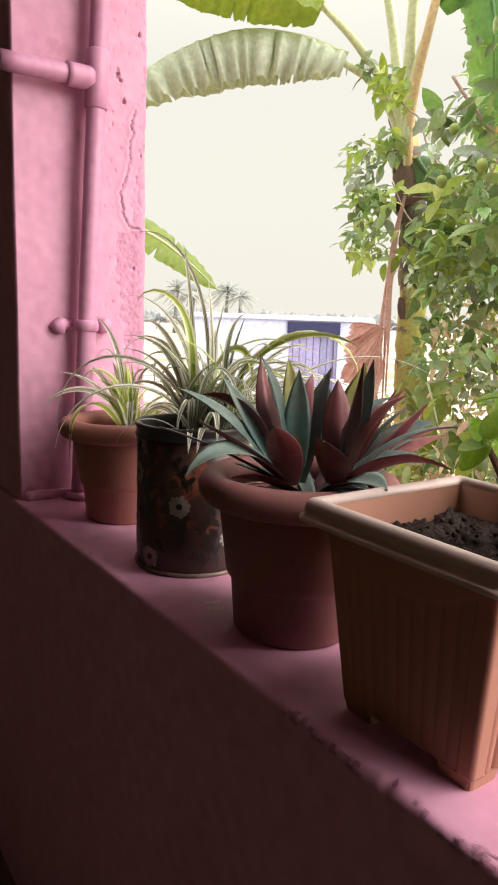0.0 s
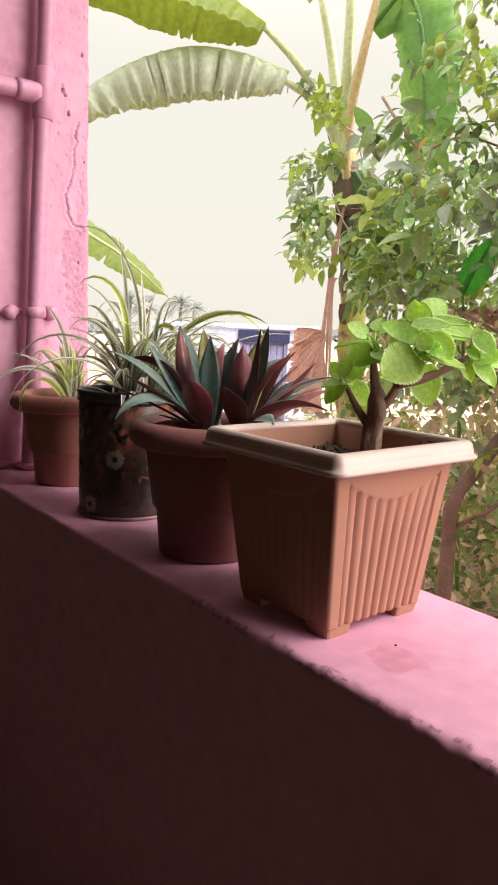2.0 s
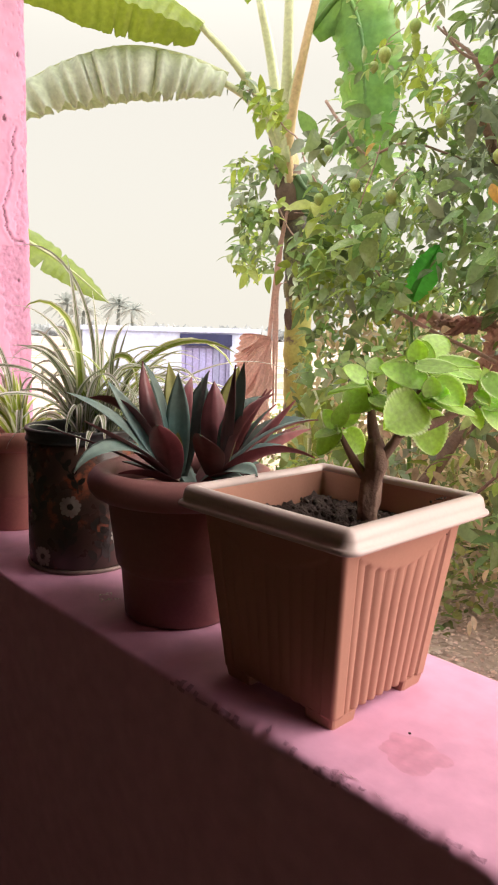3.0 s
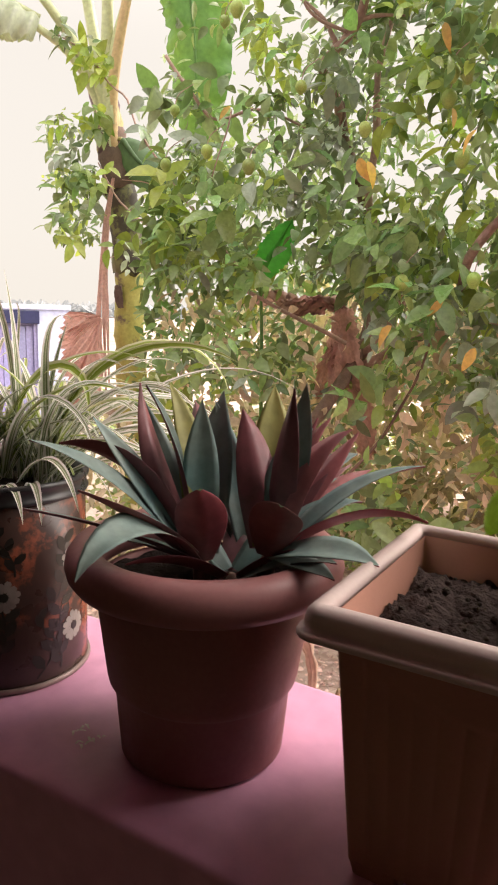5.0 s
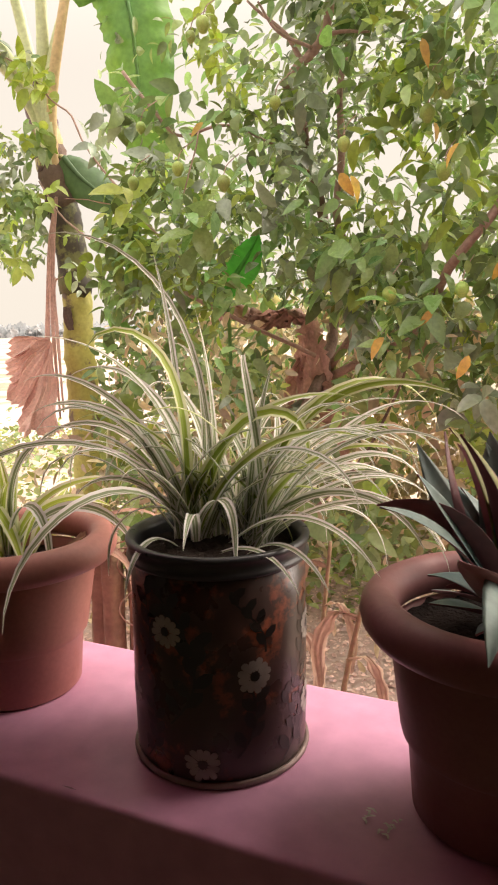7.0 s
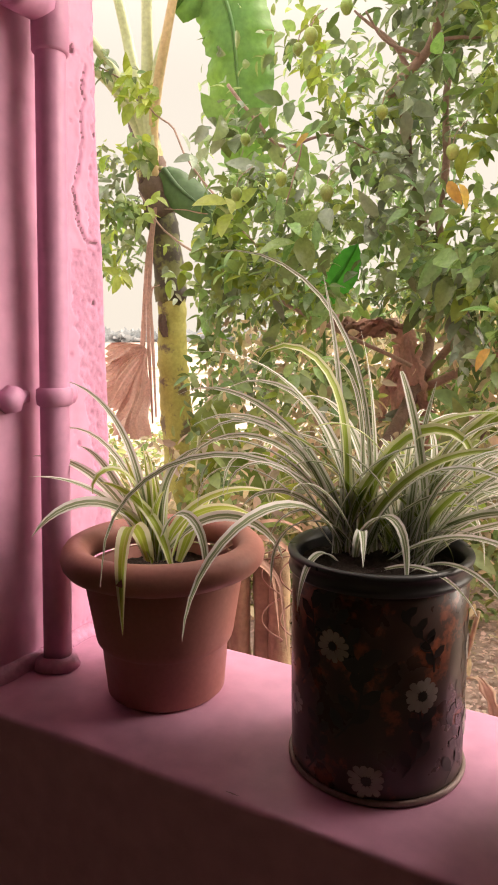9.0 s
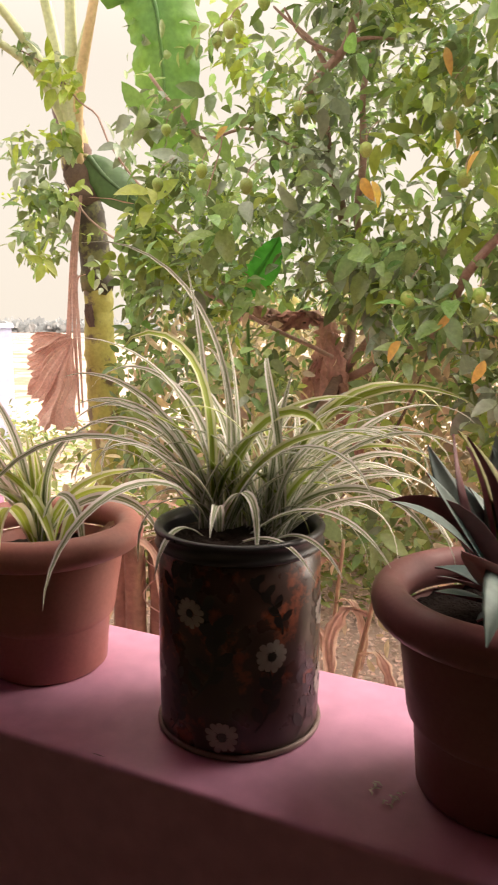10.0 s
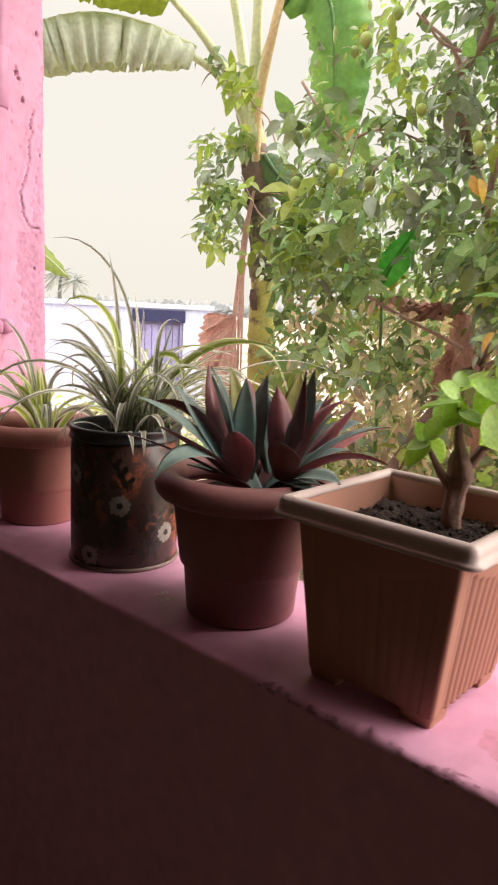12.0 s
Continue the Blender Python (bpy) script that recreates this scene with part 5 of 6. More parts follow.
    c, al, nr, ln = np.array([tuple(v) for v in c]), np.array([tuple(v) for v in al]), np.array(nr), np.array(ln)
    n = len(c)
    wd = ln * rng.uniform(0.34, 0.58, n)
    near = np.argsort(c[:, 1] + 0.25 * np.abs(c[:, 0] + 0.7) + 0.25 * np.abs(c[:, 2] - 1.7))[:280]
    rest = np.setdiff1d(np.arange(n), near)
    rel = c - np.array(o)
    tone = np.array(tone)
    for kind, material in ((0, LEMON_BULK), (1, LEMON_FRESH), (2, LEMON_GREY)):
        q = rest[tone[rest] == kind]
        foliage = sheet("foliage", *leaf_arrays(rel[q], al[q], nr[q], ln[q], wd[q], 0.28), material, t)
        foliage["kind"] = "stuff"
    for k, i in enumerate(near):
        s = slice(i, i + 1)
        sheet("leaf", *leaf_arrays(rel[s], al[s], nr[s], ln[s], wd[s], 0.25), LEMON_LEAF, t)
    # single yellowed leaves on the crown's face
    for x, z in ((-0.57, 1.91), (-0.52, 1.89), (-0.20, 1.38), (-0.06, 1.20), (-0.26, 2.34), (-0.21, 2.05), (-0.12, 1.97), (-1.15, 2.16), (-0.38, 1.27), (0.05, 1.55)):
        q = np.array([[x, 2.30 + 0.05 * rng.random(), z + 0.05]]) - np.array(o)
        ln1 = rng.uniform(0.065, 0.105, 1)
        sheet("leaf", *leaf_arrays(q, np.array([[rng.normal(0, 0.8), -0.3, -1.0]]), np.array([[rng.normal(0, 0.7), -0.8, 0.5]]), ln1, ln1 * rng.uniform(0.32, 0.5), 0.45), YELLOW_LEAF, t, "yellowed leaf")
    spots = [(-0.24, 2.54, 2.24), (-0.18, 2.54, 2.23), (-0.25, 2.56, 2.16), (-0.86, 2.54, 2.27), (-0.57, 2.54, 2.08), (-0.18, 2.54, 1.94), (-1.24, 2.54, 2.58), (-1.50, 2.54, 2.25), (-1.32, 2.54, 2.06), (-1.55, 2.54, 2.02), (-1.10, 2.54, 1.98), (-0.38, 2.54, 1.49), (-0.10, 2.54, 1.50), (-1.18, 2.54, 2.62), (-1.02, 2.54, 2.70), (0.1, 2.54, 2.5)]
    for p in spots:
        bm = bmesh.new()
        bmesh.ops.create_icosphere(bm, subdivisions=3, radius=rnd.uniform(0.023, 0.030))
        for v in bm.verts:
            v.co.z *= 1.08 + (0.25 if v.co.z < -0.022 else 0)
            v.co += Vector(p) - o - Vector((0, 0.16, 0))
        part("lime", bm, LIME, t, "unripe green lime")
        top = Vector(p) - o - Vector((0, 0.16, -0.024))
        bm = bmesh.new()
        tube(bm, curve_points([top, top + Vector((0.008, 0.02, 0.05)), top + Vector((0.03, 0.10, 0.11))], 8), 0.0022, 5)
        part("stalk", bm, BARK, t)


lemon_tree()


def banana_leaf(parent, spine, width, hang, material, tears=0.0, rows=34, normal=(0, 0, 1), name="leaf", pleat=0.02, rib=None):
    """A banana leaf: midrib tube and two half blades, creased along the veins and torn at the edge."""
    pts = curve_points(spine, rows)
    prof = [max(0.03, math.sin(math.pi * min(1.0, 0.06 + 0.96 * (i / (rows - 1)))) ** 0.55) for i in range(rows)]
    lf = None
    bm = bmesh.new()
    cols = 5
    for side in (-1, 1):
        prev = None
        for i, p in enumerate(pts):
            d = (pts[min(i + 1, rows - 1)] - pts[max(i - 1, 0)]).normalized()
            s = d.cross(Vector(normal)).normalized() * side
            nn = s.cross(d) * side
            w = width / 2 * prof[i] * (1 + 0.05 * noise.noise((i * 0.9, side * 3, width * 7)) + 0.05 * noise.noise((i * 9 / rows, side * 3, 4)))
            if tears and noise.noise((i * 2.3, side * 5.0, 1.7)) > 0.60:
                w *= 1 - tears
            row = []
            for c in range(cols + 1):
                u = c / cols
                a = hang * u
                q = p + s * (w * u * math.cos(a)) - nn * (w * u * math.sin(a)) + (s * math.sin(a) + nn * math.cos(a)) * pleat * width * math.sin(i * 100 / rows + 3 * noise.noise((i * 12 / rows, side, 0)) + side) * u
                row.append(bm.verts.new(q))
            if prev:
                for c in range(cols):
                    f = (prev[c], prev[c + 1], row[c + 1], row[c]) if side > 0 else (prev[c + 1], prev[c], row[c], row[c + 1])
                    bm.faces.new(f)
            prev = row
    lf = part(name, bm, material, parent)
    bm = bmesh.new()
    tube(bm, pts, [0.022 - 0.018 * i / (rows - 1) for i in range(rows)], 8)
    part("midrib", bm, rib or BANANA_RIB, lf)
    return lf


def petiole(parent, pts, r0=0.045, r1=0.022, material=None):
    bm = bmesh.new()
    n = 14
    tube(bm, curve_points(pts, n), [r0 + (r1 - r0) * i / (n - 1) for i in range(n)], 10)
    return part("leaf_stalk", bm, material or BANANA_RIB, parent)


def rel(o, pts):
    return [Vector(p) - o for p in pts]


def dry_sheet(parent, spine, width, name="dry_leaf", seed=0, rows=26, material=None, ragged=0.0):
    """A withered leaf: a crumpled strip hanging down."""
    bm = bmesh.new()
    pts = curve_points(spine, rows)
    cols = 8
    grid = []
    for i, p in enumerate(pts):
        u = i / (rows - 1)
        w = width * (0.35 + 0.65 * math.sin(math.pi * min(1, u * 0.8 + 0.15)) + 0.12 * noise.noise((i * 0.25, seed, 0))) * (1 + ragged * noise.noise((i * 0.9, seed, 7)))
        row = []
        for c in range(cols + 1):
            v = c / cols - 0.5
            fold = 0.10 * width * math.sin(v * 17 + i * 0.25 + seed) + 0.18 * width * noise.noise((v * 5, i * 0.3, seed))
            w = w * (1 + 0.1 * noise.noise((i * 0.9, c * 0.2, seed)) * abs(v))
            row.append(bm.verts.new(p + Vector((w * v * 0.85, w * v * 0.35 + fold, 0.2 * width * noise.noise((v * 4, i * 0.5, seed + 3))))))
        grid.append(row)
    for a, b in zip(grid, grid[1:]):
        for c in range(cols):
            bm.faces.new((a[c], a[c + 1], b[c + 1], b[c]))
    return part(name, bm, material or DEAD_LEAF, parent, "withered brown hanging leaf")


def dry_fan(parent, apex):
    """A withered leaf end: pleats spread like a fan from one point, with a jagged rim."""
    bm = bmesh.new()
    rows, pleats = 14, 44
    grid = []
    for i in range(rows + 1):
        u = 0.04 + 0.96 * i / rows
        row = []
        for k in range(pleats + 1):
            v = k / pleats
            a = radians(164 + 112 * v) + 0.16 * noise.noise((v * 6, u * 2, 1.0))
            L = (0.36 + 0.20 * v + 0.13 * noise.noise((v * 7, 0.0, 3.0)) + 0.09 * noise.noise((v * 31, 0.0, 5.0))) * u
            crease = 0.016 * u * (1 if k % 2 else -1) + 0.20 * u * noise.noise((v * 4.0, u * 2.5, 6.0))
            row.append(bm.verts.new(apex + Vector((L * math.cos(a), crease - 0.05 * u, L * math.sin(a) - 0.10 * u * u))))
        grid.append(row)
    for a, b in zip(grid, grid[1:]):
        for k in range(pleats):
            bm.faces.new((a[k], b[k], b[k + 1], a[k + 1]))
    return part("dry_leaf", bm, PINK_DRY, parent, "pinkish dry pleated leaf end", smooth=False)


def banana_plant():
    t = thing("banana_plant", (-2.80, 3.85, GZ), "banana plant with torn leaves and dry hanging sheaths", "banana plant", "banana plants")
    o = Vector(t.location)
    line = curve_points([(-2.88, 3.80, GZ), (-2.90, 3.76, 0.7), (-2.885, 3.70, 1.2), (-2.87, 3.68, 1.62), (-2.90, 3.66, 2.10), (-2.96, 3.62, 2.45), (-2.985, 3.58, 2.72)], 64)
    # the stem is wrapped in sheaths, each ending in a ragged collar
    for name, z0, z1, r0, r1, material, text in (("pseudostem", GZ, 1.74, 0.128, 0.096, BANANA_STEM, ""), ("old_sheath", 1.62, 2.26, 0.113, 0.098, DARK_STEM, "dark streaked sheath"), ("old_sheath", 2.18, 2.60, 0.110, 0.100, OLD_SHEATH, "dark dried sheath round the stem"), ("stalk_base", 2.46, 2.98, 0.104, 0.088, PURPLE_SHEATH, "yellow stalk base blotched with purple")):
        run = [p for p in line if z0 <= p.z <= z1]
        if z1 > 2.72:
            run += [Vector((-2.99, 3.55, 2.80)), Vector((-3.0, 3.52, 2.90)), Vector((-3.0, 3.49, 2.99))]
        n = len(run)
        bm = bmesh.new()
        tube(bm, [p - o for p in run], [r0 + (r1 - r0) * k / (n - 1) + 0.004 * math.sin(k * 1.3) for k in range(n)], 20, lumps=0.14)
        foot = run[0].z - o.z
        for v in bm.verts:
            if v.co.z < foot + 0.01 and name != "pseudostem":
                v.co.z += 0.11 * noise.noise((v.co.x * 16, v.co.y * 16, z0 * 3))
        part(name, bm, material, t, text)
    crown = (-2.97, 3.50, 2.72)
    petiole(t, rel(o, [(-2.95, 3.60, 2.35), crown, (-3.02, 3.28, 2.98), (-3.14, 3.05, 3.12)]))
    banana_leaf(t, rel(o, [(-3.10, 3.10, 3.15), (-3.28, 2.84, 3.25), (-3.49, 2.53, 3.28), (-3.72, 2.26, 3.20), (-3.95, 1.98, 3.02), (-4.2, 1.7, 2.7)]), 0.70, 1.38, BANANA_PALE, 0.5, rows=150, pleat=0.075)
    petiole(t, rel(o, [(-2.95, 3.60, 2.35), (-2.94, 3.47, 2.80), (-3.02, 3.14, 3.18), (-3.16, 2.88, 3.44)]))
    banana_leaf(t, rel(o, [(-3.14, 2.90, 3.44), (-3.32, 2.62, 3.62), (-3.52, 2.35, 3.72), (-3.75, 2.02, 3.74), (-4.05, 1.6, 3.66)]), 0.84, 0.72, BANANA_LEAF, 0.15, rows=90, pleat=0.010)
    for k, (dx, dy) in enumerate(((-0.10, -0.05), (0.06, 0.0), (0.22, 0.05))):
        top = (-2.90 + dx * 1.6, 3.40 + dy, 3.75)
        petiole(t, rel(o, [(-2.94, 3.60, 2.35), (-2.92 + dx * 0.3, 3.50, 2.80), (-2.90 + dx, 3.44, 3.3), top]), 0.052 if k < 2 else 0.044, 0.030 if k < 2 else 0.024, YELLOW_STALK if k == 2 else None)
        banana_leaf(t, rel(o, [top, (top[0] + dx * 2, top[1] - 0.1, 4.4), (top[0] + dx * 5, top[1] - 0.3, 4.9), (top[0] + dx * 9, top[1] - 0.6, 4.9)]), 0.6, 0.4, BANANA_LEAF, rows=20, normal=(0.3, -0.8, 0.5))
    banana_leaf(t, rel(o, [(-2.68, 3.50, 3.45), (-2.44, 3.55, 3.62), (-2.30, 3.58, 3.38), (-2.27, 3.62, 3.02), (-2.28, 3.66, 2.62), (-2.32, 3.68, 2.36)]), 0.52, 0.45, BANANA_GREEN, 0.2, rows=60, normal=(0.25, -0.95, 0.1), pleat=0.02, rib=BANANA_GREEN)
    petiole(t, rel(o, [(-2.9, 3.52, 2.6), (-2.82, 3.48, 3.05), (-2.68, 3.50, 3.45)]), 0.04, 0.02)
    banana_leaf(t, rel(o, [(-2.84, 3.58, 2.50), (-2.74, 3.60, 2.38), (-2.60, 3.60, 2.27), (-2.40, 3.60, 2.12)]), 0.30, 0.5, DARK_BLADE, rows=20, normal=(0.35, -0.9, 0.2), rib=DARK_BLADE)
    for k, (p, w) in enumerate((([(-2.87, 3.52, 2.24), (-2.93, 3.50, 1.94), (-2.99, 3.5, 1.49), (-3.03, 3.5, 1.10)], 0.030), ([(-2.85, 3.5, 2.24), (-2.89, 3.48, 1.94), (-2.93, 3.48, 1.41), (-2.91, 3.47, 0.75)], 0.034), ([(-2.84, 3.5, 1.72), (-2.90, 3.48, 1.66), (-2.88, 3.46, 1.30), (-2.86, 3.45, 0.80)], 0.026), ([(-2.93, 3.53, 1.72), (-2.95, 3.48, 1.62), (-2.97, 3.48, 1.30), (-3.0, 3.46, 0.9)], 0.022))):
        dry_sheet(t, rel(o, p), w, seed=k * 3.7, material=PINK_DRY)
    dry_fan(t, Vector((-2.93, 3.46, 1.30)) - o)
    for k, (p, w) in enumerate((([(-2.87, 3.565, 1.52), (-2.86, 3.555, 1.44), (-2.85, 3.57, 1.36)], 0.09), ([(-2.78, 3.50, 2.22), (-2.62, 3.50, 2.20), (-2.45, 3.52, 2.16)], 0.035))):
        dry_sheet(t, rel(o, p), w, "sheath_scar", seed=9 + k, rows=7, material=OLD_SHEATH if k == 0 else PINK_DRY)
    # young leaves near the ground
    for k, (p, w) in enumerate((([(-2.7, 3.7, 0.2), (-2.45, 3.4, 0.75), (-2.25, 3.2, 0.95), (-2.0, 3.05, 0.7)], 0.34), ([(-2.7, 3.75, 0.2), (-2.3, 3.5, 0.6), (-2.0, 3.35, 0.55), (-1.8, 3.2, 0.3)], 0.32))):
        banana_leaf(t, rel(o, p), w, 0.3, BANANA_LEAF, rows=18, normal=(0.3, -0.6, 0.7))


def banana_behind():
    t = thing("banana_plant", (-5.2, 1.5, GZ), "banana plant behind the pillar, one leaf arching out", "banana plant", "banana plants")
    o = Vector(t.location)
    bm = bmesh.new()
    tube(bm, curve_points(rel(o, [(-5.2, 1.5, GZ), (-5.15, 1.5, 1.0), (-5.05, 1.5, 1.9)]), 12), 0.09, 12, lumps=0.1)
    part("pseudostem", bm, BANANA_STEM, t)
    banana_leaf(t, rel(o, [(-5.0, 1.5, 1.9), (-4.5, 1.72, 2.18), (-4.10, 2.10, 1.93), (-3.98, 2.33, 1.76), (-3.86, 2.58, 1.53)]), 0.34, 0.25, BANANA_LEAF, 0.55, rows=70, normal=(0.55, -0.35, 0.75))


banana_plant()
banana_behind()


def hanging_dry_leaves():
    t = thing("dry_banana_leaf", (-1.2, 3.6, 1.45), "withered brown banana leaf caught in the branches", "dead leaf", "withered leaves")
    o = Vector(t.location)
    dry_sheet(t, rel(o, [(-1.64, 3.42, 1.40), (-1.50, 3.40, 1.47), (-1.36, 3.40, 1.40), (-1.22, 3.42, 1.46), (-1.08, 3.42, 1.36)]), 0.21, "crumpled_top", 2, material=DEAD_LEAF, ragged=0.6)
    dry_sheet(t, rel(o, [(-1.42, 3.38, 1.44), (-1.28, 3.37, 1.36), (-1.16, 3.39, 1.44), (-1.05, 3.40, 1.40)]), 0.15, "crumpled_top", 4.5, material=DARK_DEAD, ragged=0.8)
    for k, (p, w) in enumerate((([(-1.06, 3.42, 1.40), (-1.06, 3.42, 1.27), (-1.09, 3.41, 1.10), (-1.10, 3.42, 0.88)], 0.15), ([(-1.04, 3.40, 1.34), (-1.00, 3.38, 1.20), (-0.98, 3.40, 1.02), (-0.94, 3.40, 0.84)], 0.13), ([(-1.10, 3.41, 1.20), (-1.16, 3.40, 1.02), (-1.20, 3.41, 0.86)], 0.08))):
        dry_sheet(t, rel(o, p), w, "hanging_strip", 5 + 2.7 * k, material=DEAD_LEAF if k != 2 else DARK_DEAD, ragged=0.7)
    t = thing("dry_banana_leaf", (-1.0, 3.3, 0.9), "withered brown banana leaf hanging low", "dead leaf", "withered leaves")
    o = Vector(t.location)
    dry_sheet(t, rel(o, [(-0.98, 3.36, 1.05), (-0.90, 3.34, 0.85), (-0.84, 3.36, 0.55)]), 0.16, "hanging_strip", 8, material=DARK_DEAD, ragged=0.8)


hanging_dry_leaves()


def green_sucker():
    t = thing("banana_sucker", (-1.5, 3.4, GZ), "young banana shoot, bright green leaf among the branches", "banana plant", "banana plants")
    o = Vector(t.location)
    bm = bmesh.new()
    tube(bm, curve_points(rel(o, [(-1.5, 3.4, GZ), (-1.45, 3.2, 0.5), (-1.42, 3.1, 1.30), (-1.385, 3.0, 1.55)]), 14), [0.016 - 0.0007 * i for i in range(14)], 10)
    part("pseudostem", bm, BANANA_GREEN, t)
    banana_leaf(t, rel(o, [(-1.385, 3.0, 1.545), (-1.314, 2.97, 1.64), (-1.25, 2.96, 1.72), (-1.178, 2.96, 1.83)]), 0.19, 0.25, EMERALD, 0.15, rows=30, normal=(0.2, -0.95, 0.1), pleat=0.05, rib=EMERALD)


green_sucker()


def undergrowth():
    rng = np.random.default_rng(5)

    def patch(n, xr, yr, zr, ln, material, name, label, lie=0.0):
        x, y = rng.uniform(*xr, n), rng.uniform(*yr, n)
        keep = np.array([noise.noise((a * 1.1, b * 1.1, 3)) > (-0.6 + 1.1 * max(0.0, abs(a + 0.9) / 2.7 - 0.55, abs(b - 2.7) / 2.0 - 0.55) if lie else -0.12) for a, b in zip(x, y)])
        x, y = x[keep], y[keep]
        m = len(x)
        z = GZ + zr[0] + (zr[1] - zr[0]) * rng.random(m) ** 1.6 * np.array([0.35 + 0.9 * max(0.0, noise.noise((a * 0.8, b * 0.8, 8)) + 0.4) for a, b in zip(x, y)])
        al = np.stack([rng.normal(0, 1, m), rng.normal(-0.2, 1, m), rng.normal(0.1, 0.5 * (1 - lie), m)], 1)
        nr = np.stack([rng.normal(0, 0.4, m), rng.normal(-0.3, 0.4, m), np.ones(m)], 1)
        l = rng.uniform(*ln, m)
        ob = sheet(name, *leaf_arrays(np.stack([x, y, z], 1), al, nr, l, l * rng.uniform(0.4, 0.65, m)), material)
        return tagged(ob, label, "undergrowth" if not lie else "leaf litter", kind="stuff")

    patch(4500, (-3.6, -0.6), (3.2, 5.5), (0.0, 1.3), (0.05, 0.11), WEED, "weeds", "tangled green weeds under the trees")
    def thicket(n, zr, yr, material, label, size):
        x, y = rng.uniform(-2.9, 3.0, n), rng.uniform(*yr, n)
        z = zr[0] + (zr[1] - zr[0]) * rng.random(n) ** 1.3
        slope = (x - 0.72) / (y + 0.5)
        keep = ((slope > -0.80) | (slope > -1.05) & (z < 0.8)) & (rng.random(n) < np.array([1.0 if noise.noise((a * 2.2, b * 2.2, 6)) > -0.1 else 0.35 if b < 2.0 else 0.12 for a, b in zip(x, z)]))
        keep &= np.array([not before_withered_leaf(*q) or rng.random() < 0.1 for q in zip(x, y, z)])
        # the soil lies open under the near side of the tree
        keep &= ~((z < 0.55) & (y < 4.3) & (x > -1.2) & (rng.random(n) < 0.88))
        x, y, z = x[keep], y[keep], z[keep]
        n = len(x)
        l = rng.uniform(*size, n)
        ob = sheet("thicket", *leaf_arrays(np.stack([x, y, z], 1), np.stack([rng.normal(0, 0.7, n), rng.normal(-0.2, 0.4, n), rng.normal(-0.5, 0.6, n)], 1), np.stack([rng.normal(0, 0.6, n), rng.normal(-0.5, 0.5, n), rng.normal(0.6, 0.5, n)], 1), l, l * rng.uniform(0.3, 0.5, n)), material)
        tagged(ob, label, "thicket", kind="stuff")

    thicket(9500, (GZ, 1.5), (2.6, 4.6), BROWN_BULK, "withering brown thicket under the lime tree", (0.05, 0.12))
    thicket(1500, (GZ, 1.6), (2.9, 4.6), WEED, "green shoots growing through the thicket", (0.05, 0.11))
    thicket(8000, (0.9, 3.3), (3.5, 5.0), LEMON_BULK, "green foliage behind the lime tree", (0.07, 0.15))
    thicket(11000, (GZ, 1.7), (4.8, 6.6), HEDGE_LEAF, "olive hedge closing the garden behind the lime tree", (0.10, 0.22))
    patch(220, (-2.2, 1.0), (1.1, 2.1), (0.0, 0.32), (0.03, 0.07), WEED, "weeds", "low green weeds on the dry soil by the wall")
    patch(4200, (-8.0, -2.0), (4.5, 9.0), (0.0, 0.7), (0.06, 0.14), WEED, "weeds", "low green weeds beyond the banana plant")
    patch(34000, (-3.6, 1.8), (0.7, 4.6), (0.01, 0.04), (0.012, 0.042), LITTER, "fallen_leaves", "dry brown fallen leaves on the soil", 1.0)


undergrowth()


# ---- beyond the garden ----
def outhouse():
    t = thing("outhouse", (-8.45, 7.0, GZ), "low pale blue whitewashed outhouse with a lilac door", "building")
    m = pose(-8.45, 7.0, GZ, 0, 0, 50)
    t.matrix_world = m
    h = 1.84
    w0, w1 = -1.75, 1.20     # along the front
    d0, d1 = -0.10, 0.72     # the door opening
    for name, x0, x1, z0, z1 in (("wall", w0, d0, 0, h - 0.08), ("wall", d1, w1, 0, h - 0.08), ("wall", d0, d1, h - 0.10, h - 0.08)):
        bm = bmesh.new()
        box(bm, x0, 0, z0, x1, 0.2, z1)
        part(name, bm, WHITEWASH, t, smooth=False)
    for x0, x1, y0, y1 in ((w0, w0 + 0.2, 0.2, 2.4), (w1 - 0.2, w1, 0.2, 2.4), (w0, w1, 2.4, 2.6)):
        bm = bmesh.new()
        box(bm, x0, y0, 0, x1, y1, h - 0.08)
        part("wall", bm, WHITEWASH, t, smooth=False)
    bm = bmesh.new()
    box(bm, w0 - 0.03, -0.04, h - 0.08, w1 + 0.03, 2.64, h, 0.01)
    part("roof_slab", bm, WHITEWASH, t, smooth=False)
    bm = bmesh.new()
    box(bm, d0 - 0.03, -0.03, h - 0.30, d1 + 0.03, 0.12, h - 0.10, 0.01)
    part("lintel", bm, NAVY, t, "dark navy beam", smooth=False)
    bm = bmesh.new()
    box(bm, d0, 0.08, 0, d1, 0.13, h - 0.30)
    door = part("door", bm, DOOR_PAINT, t, "lilac plank door", smooth=False)
    for k in range(6):
        bm = bmesh.new()
        x = d0 + 0.07 + 0.115 * k
        box(bm, x, 0.055, 0.04, x + 0.105, 0.08, h - 0.34, 0.006)
        part("plank", bm, DOOR_PAINT, door, smooth=False)
    for x in (d0, d1 - 0.06):
        bm = bmesh.new()
        box(bm, x, 0.02, 0, x + 0.06, 0.10, h - 0.30, 0.005)
        part("door_post", bm, DOOR_PAINT, door, smooth=False)


outhouse()


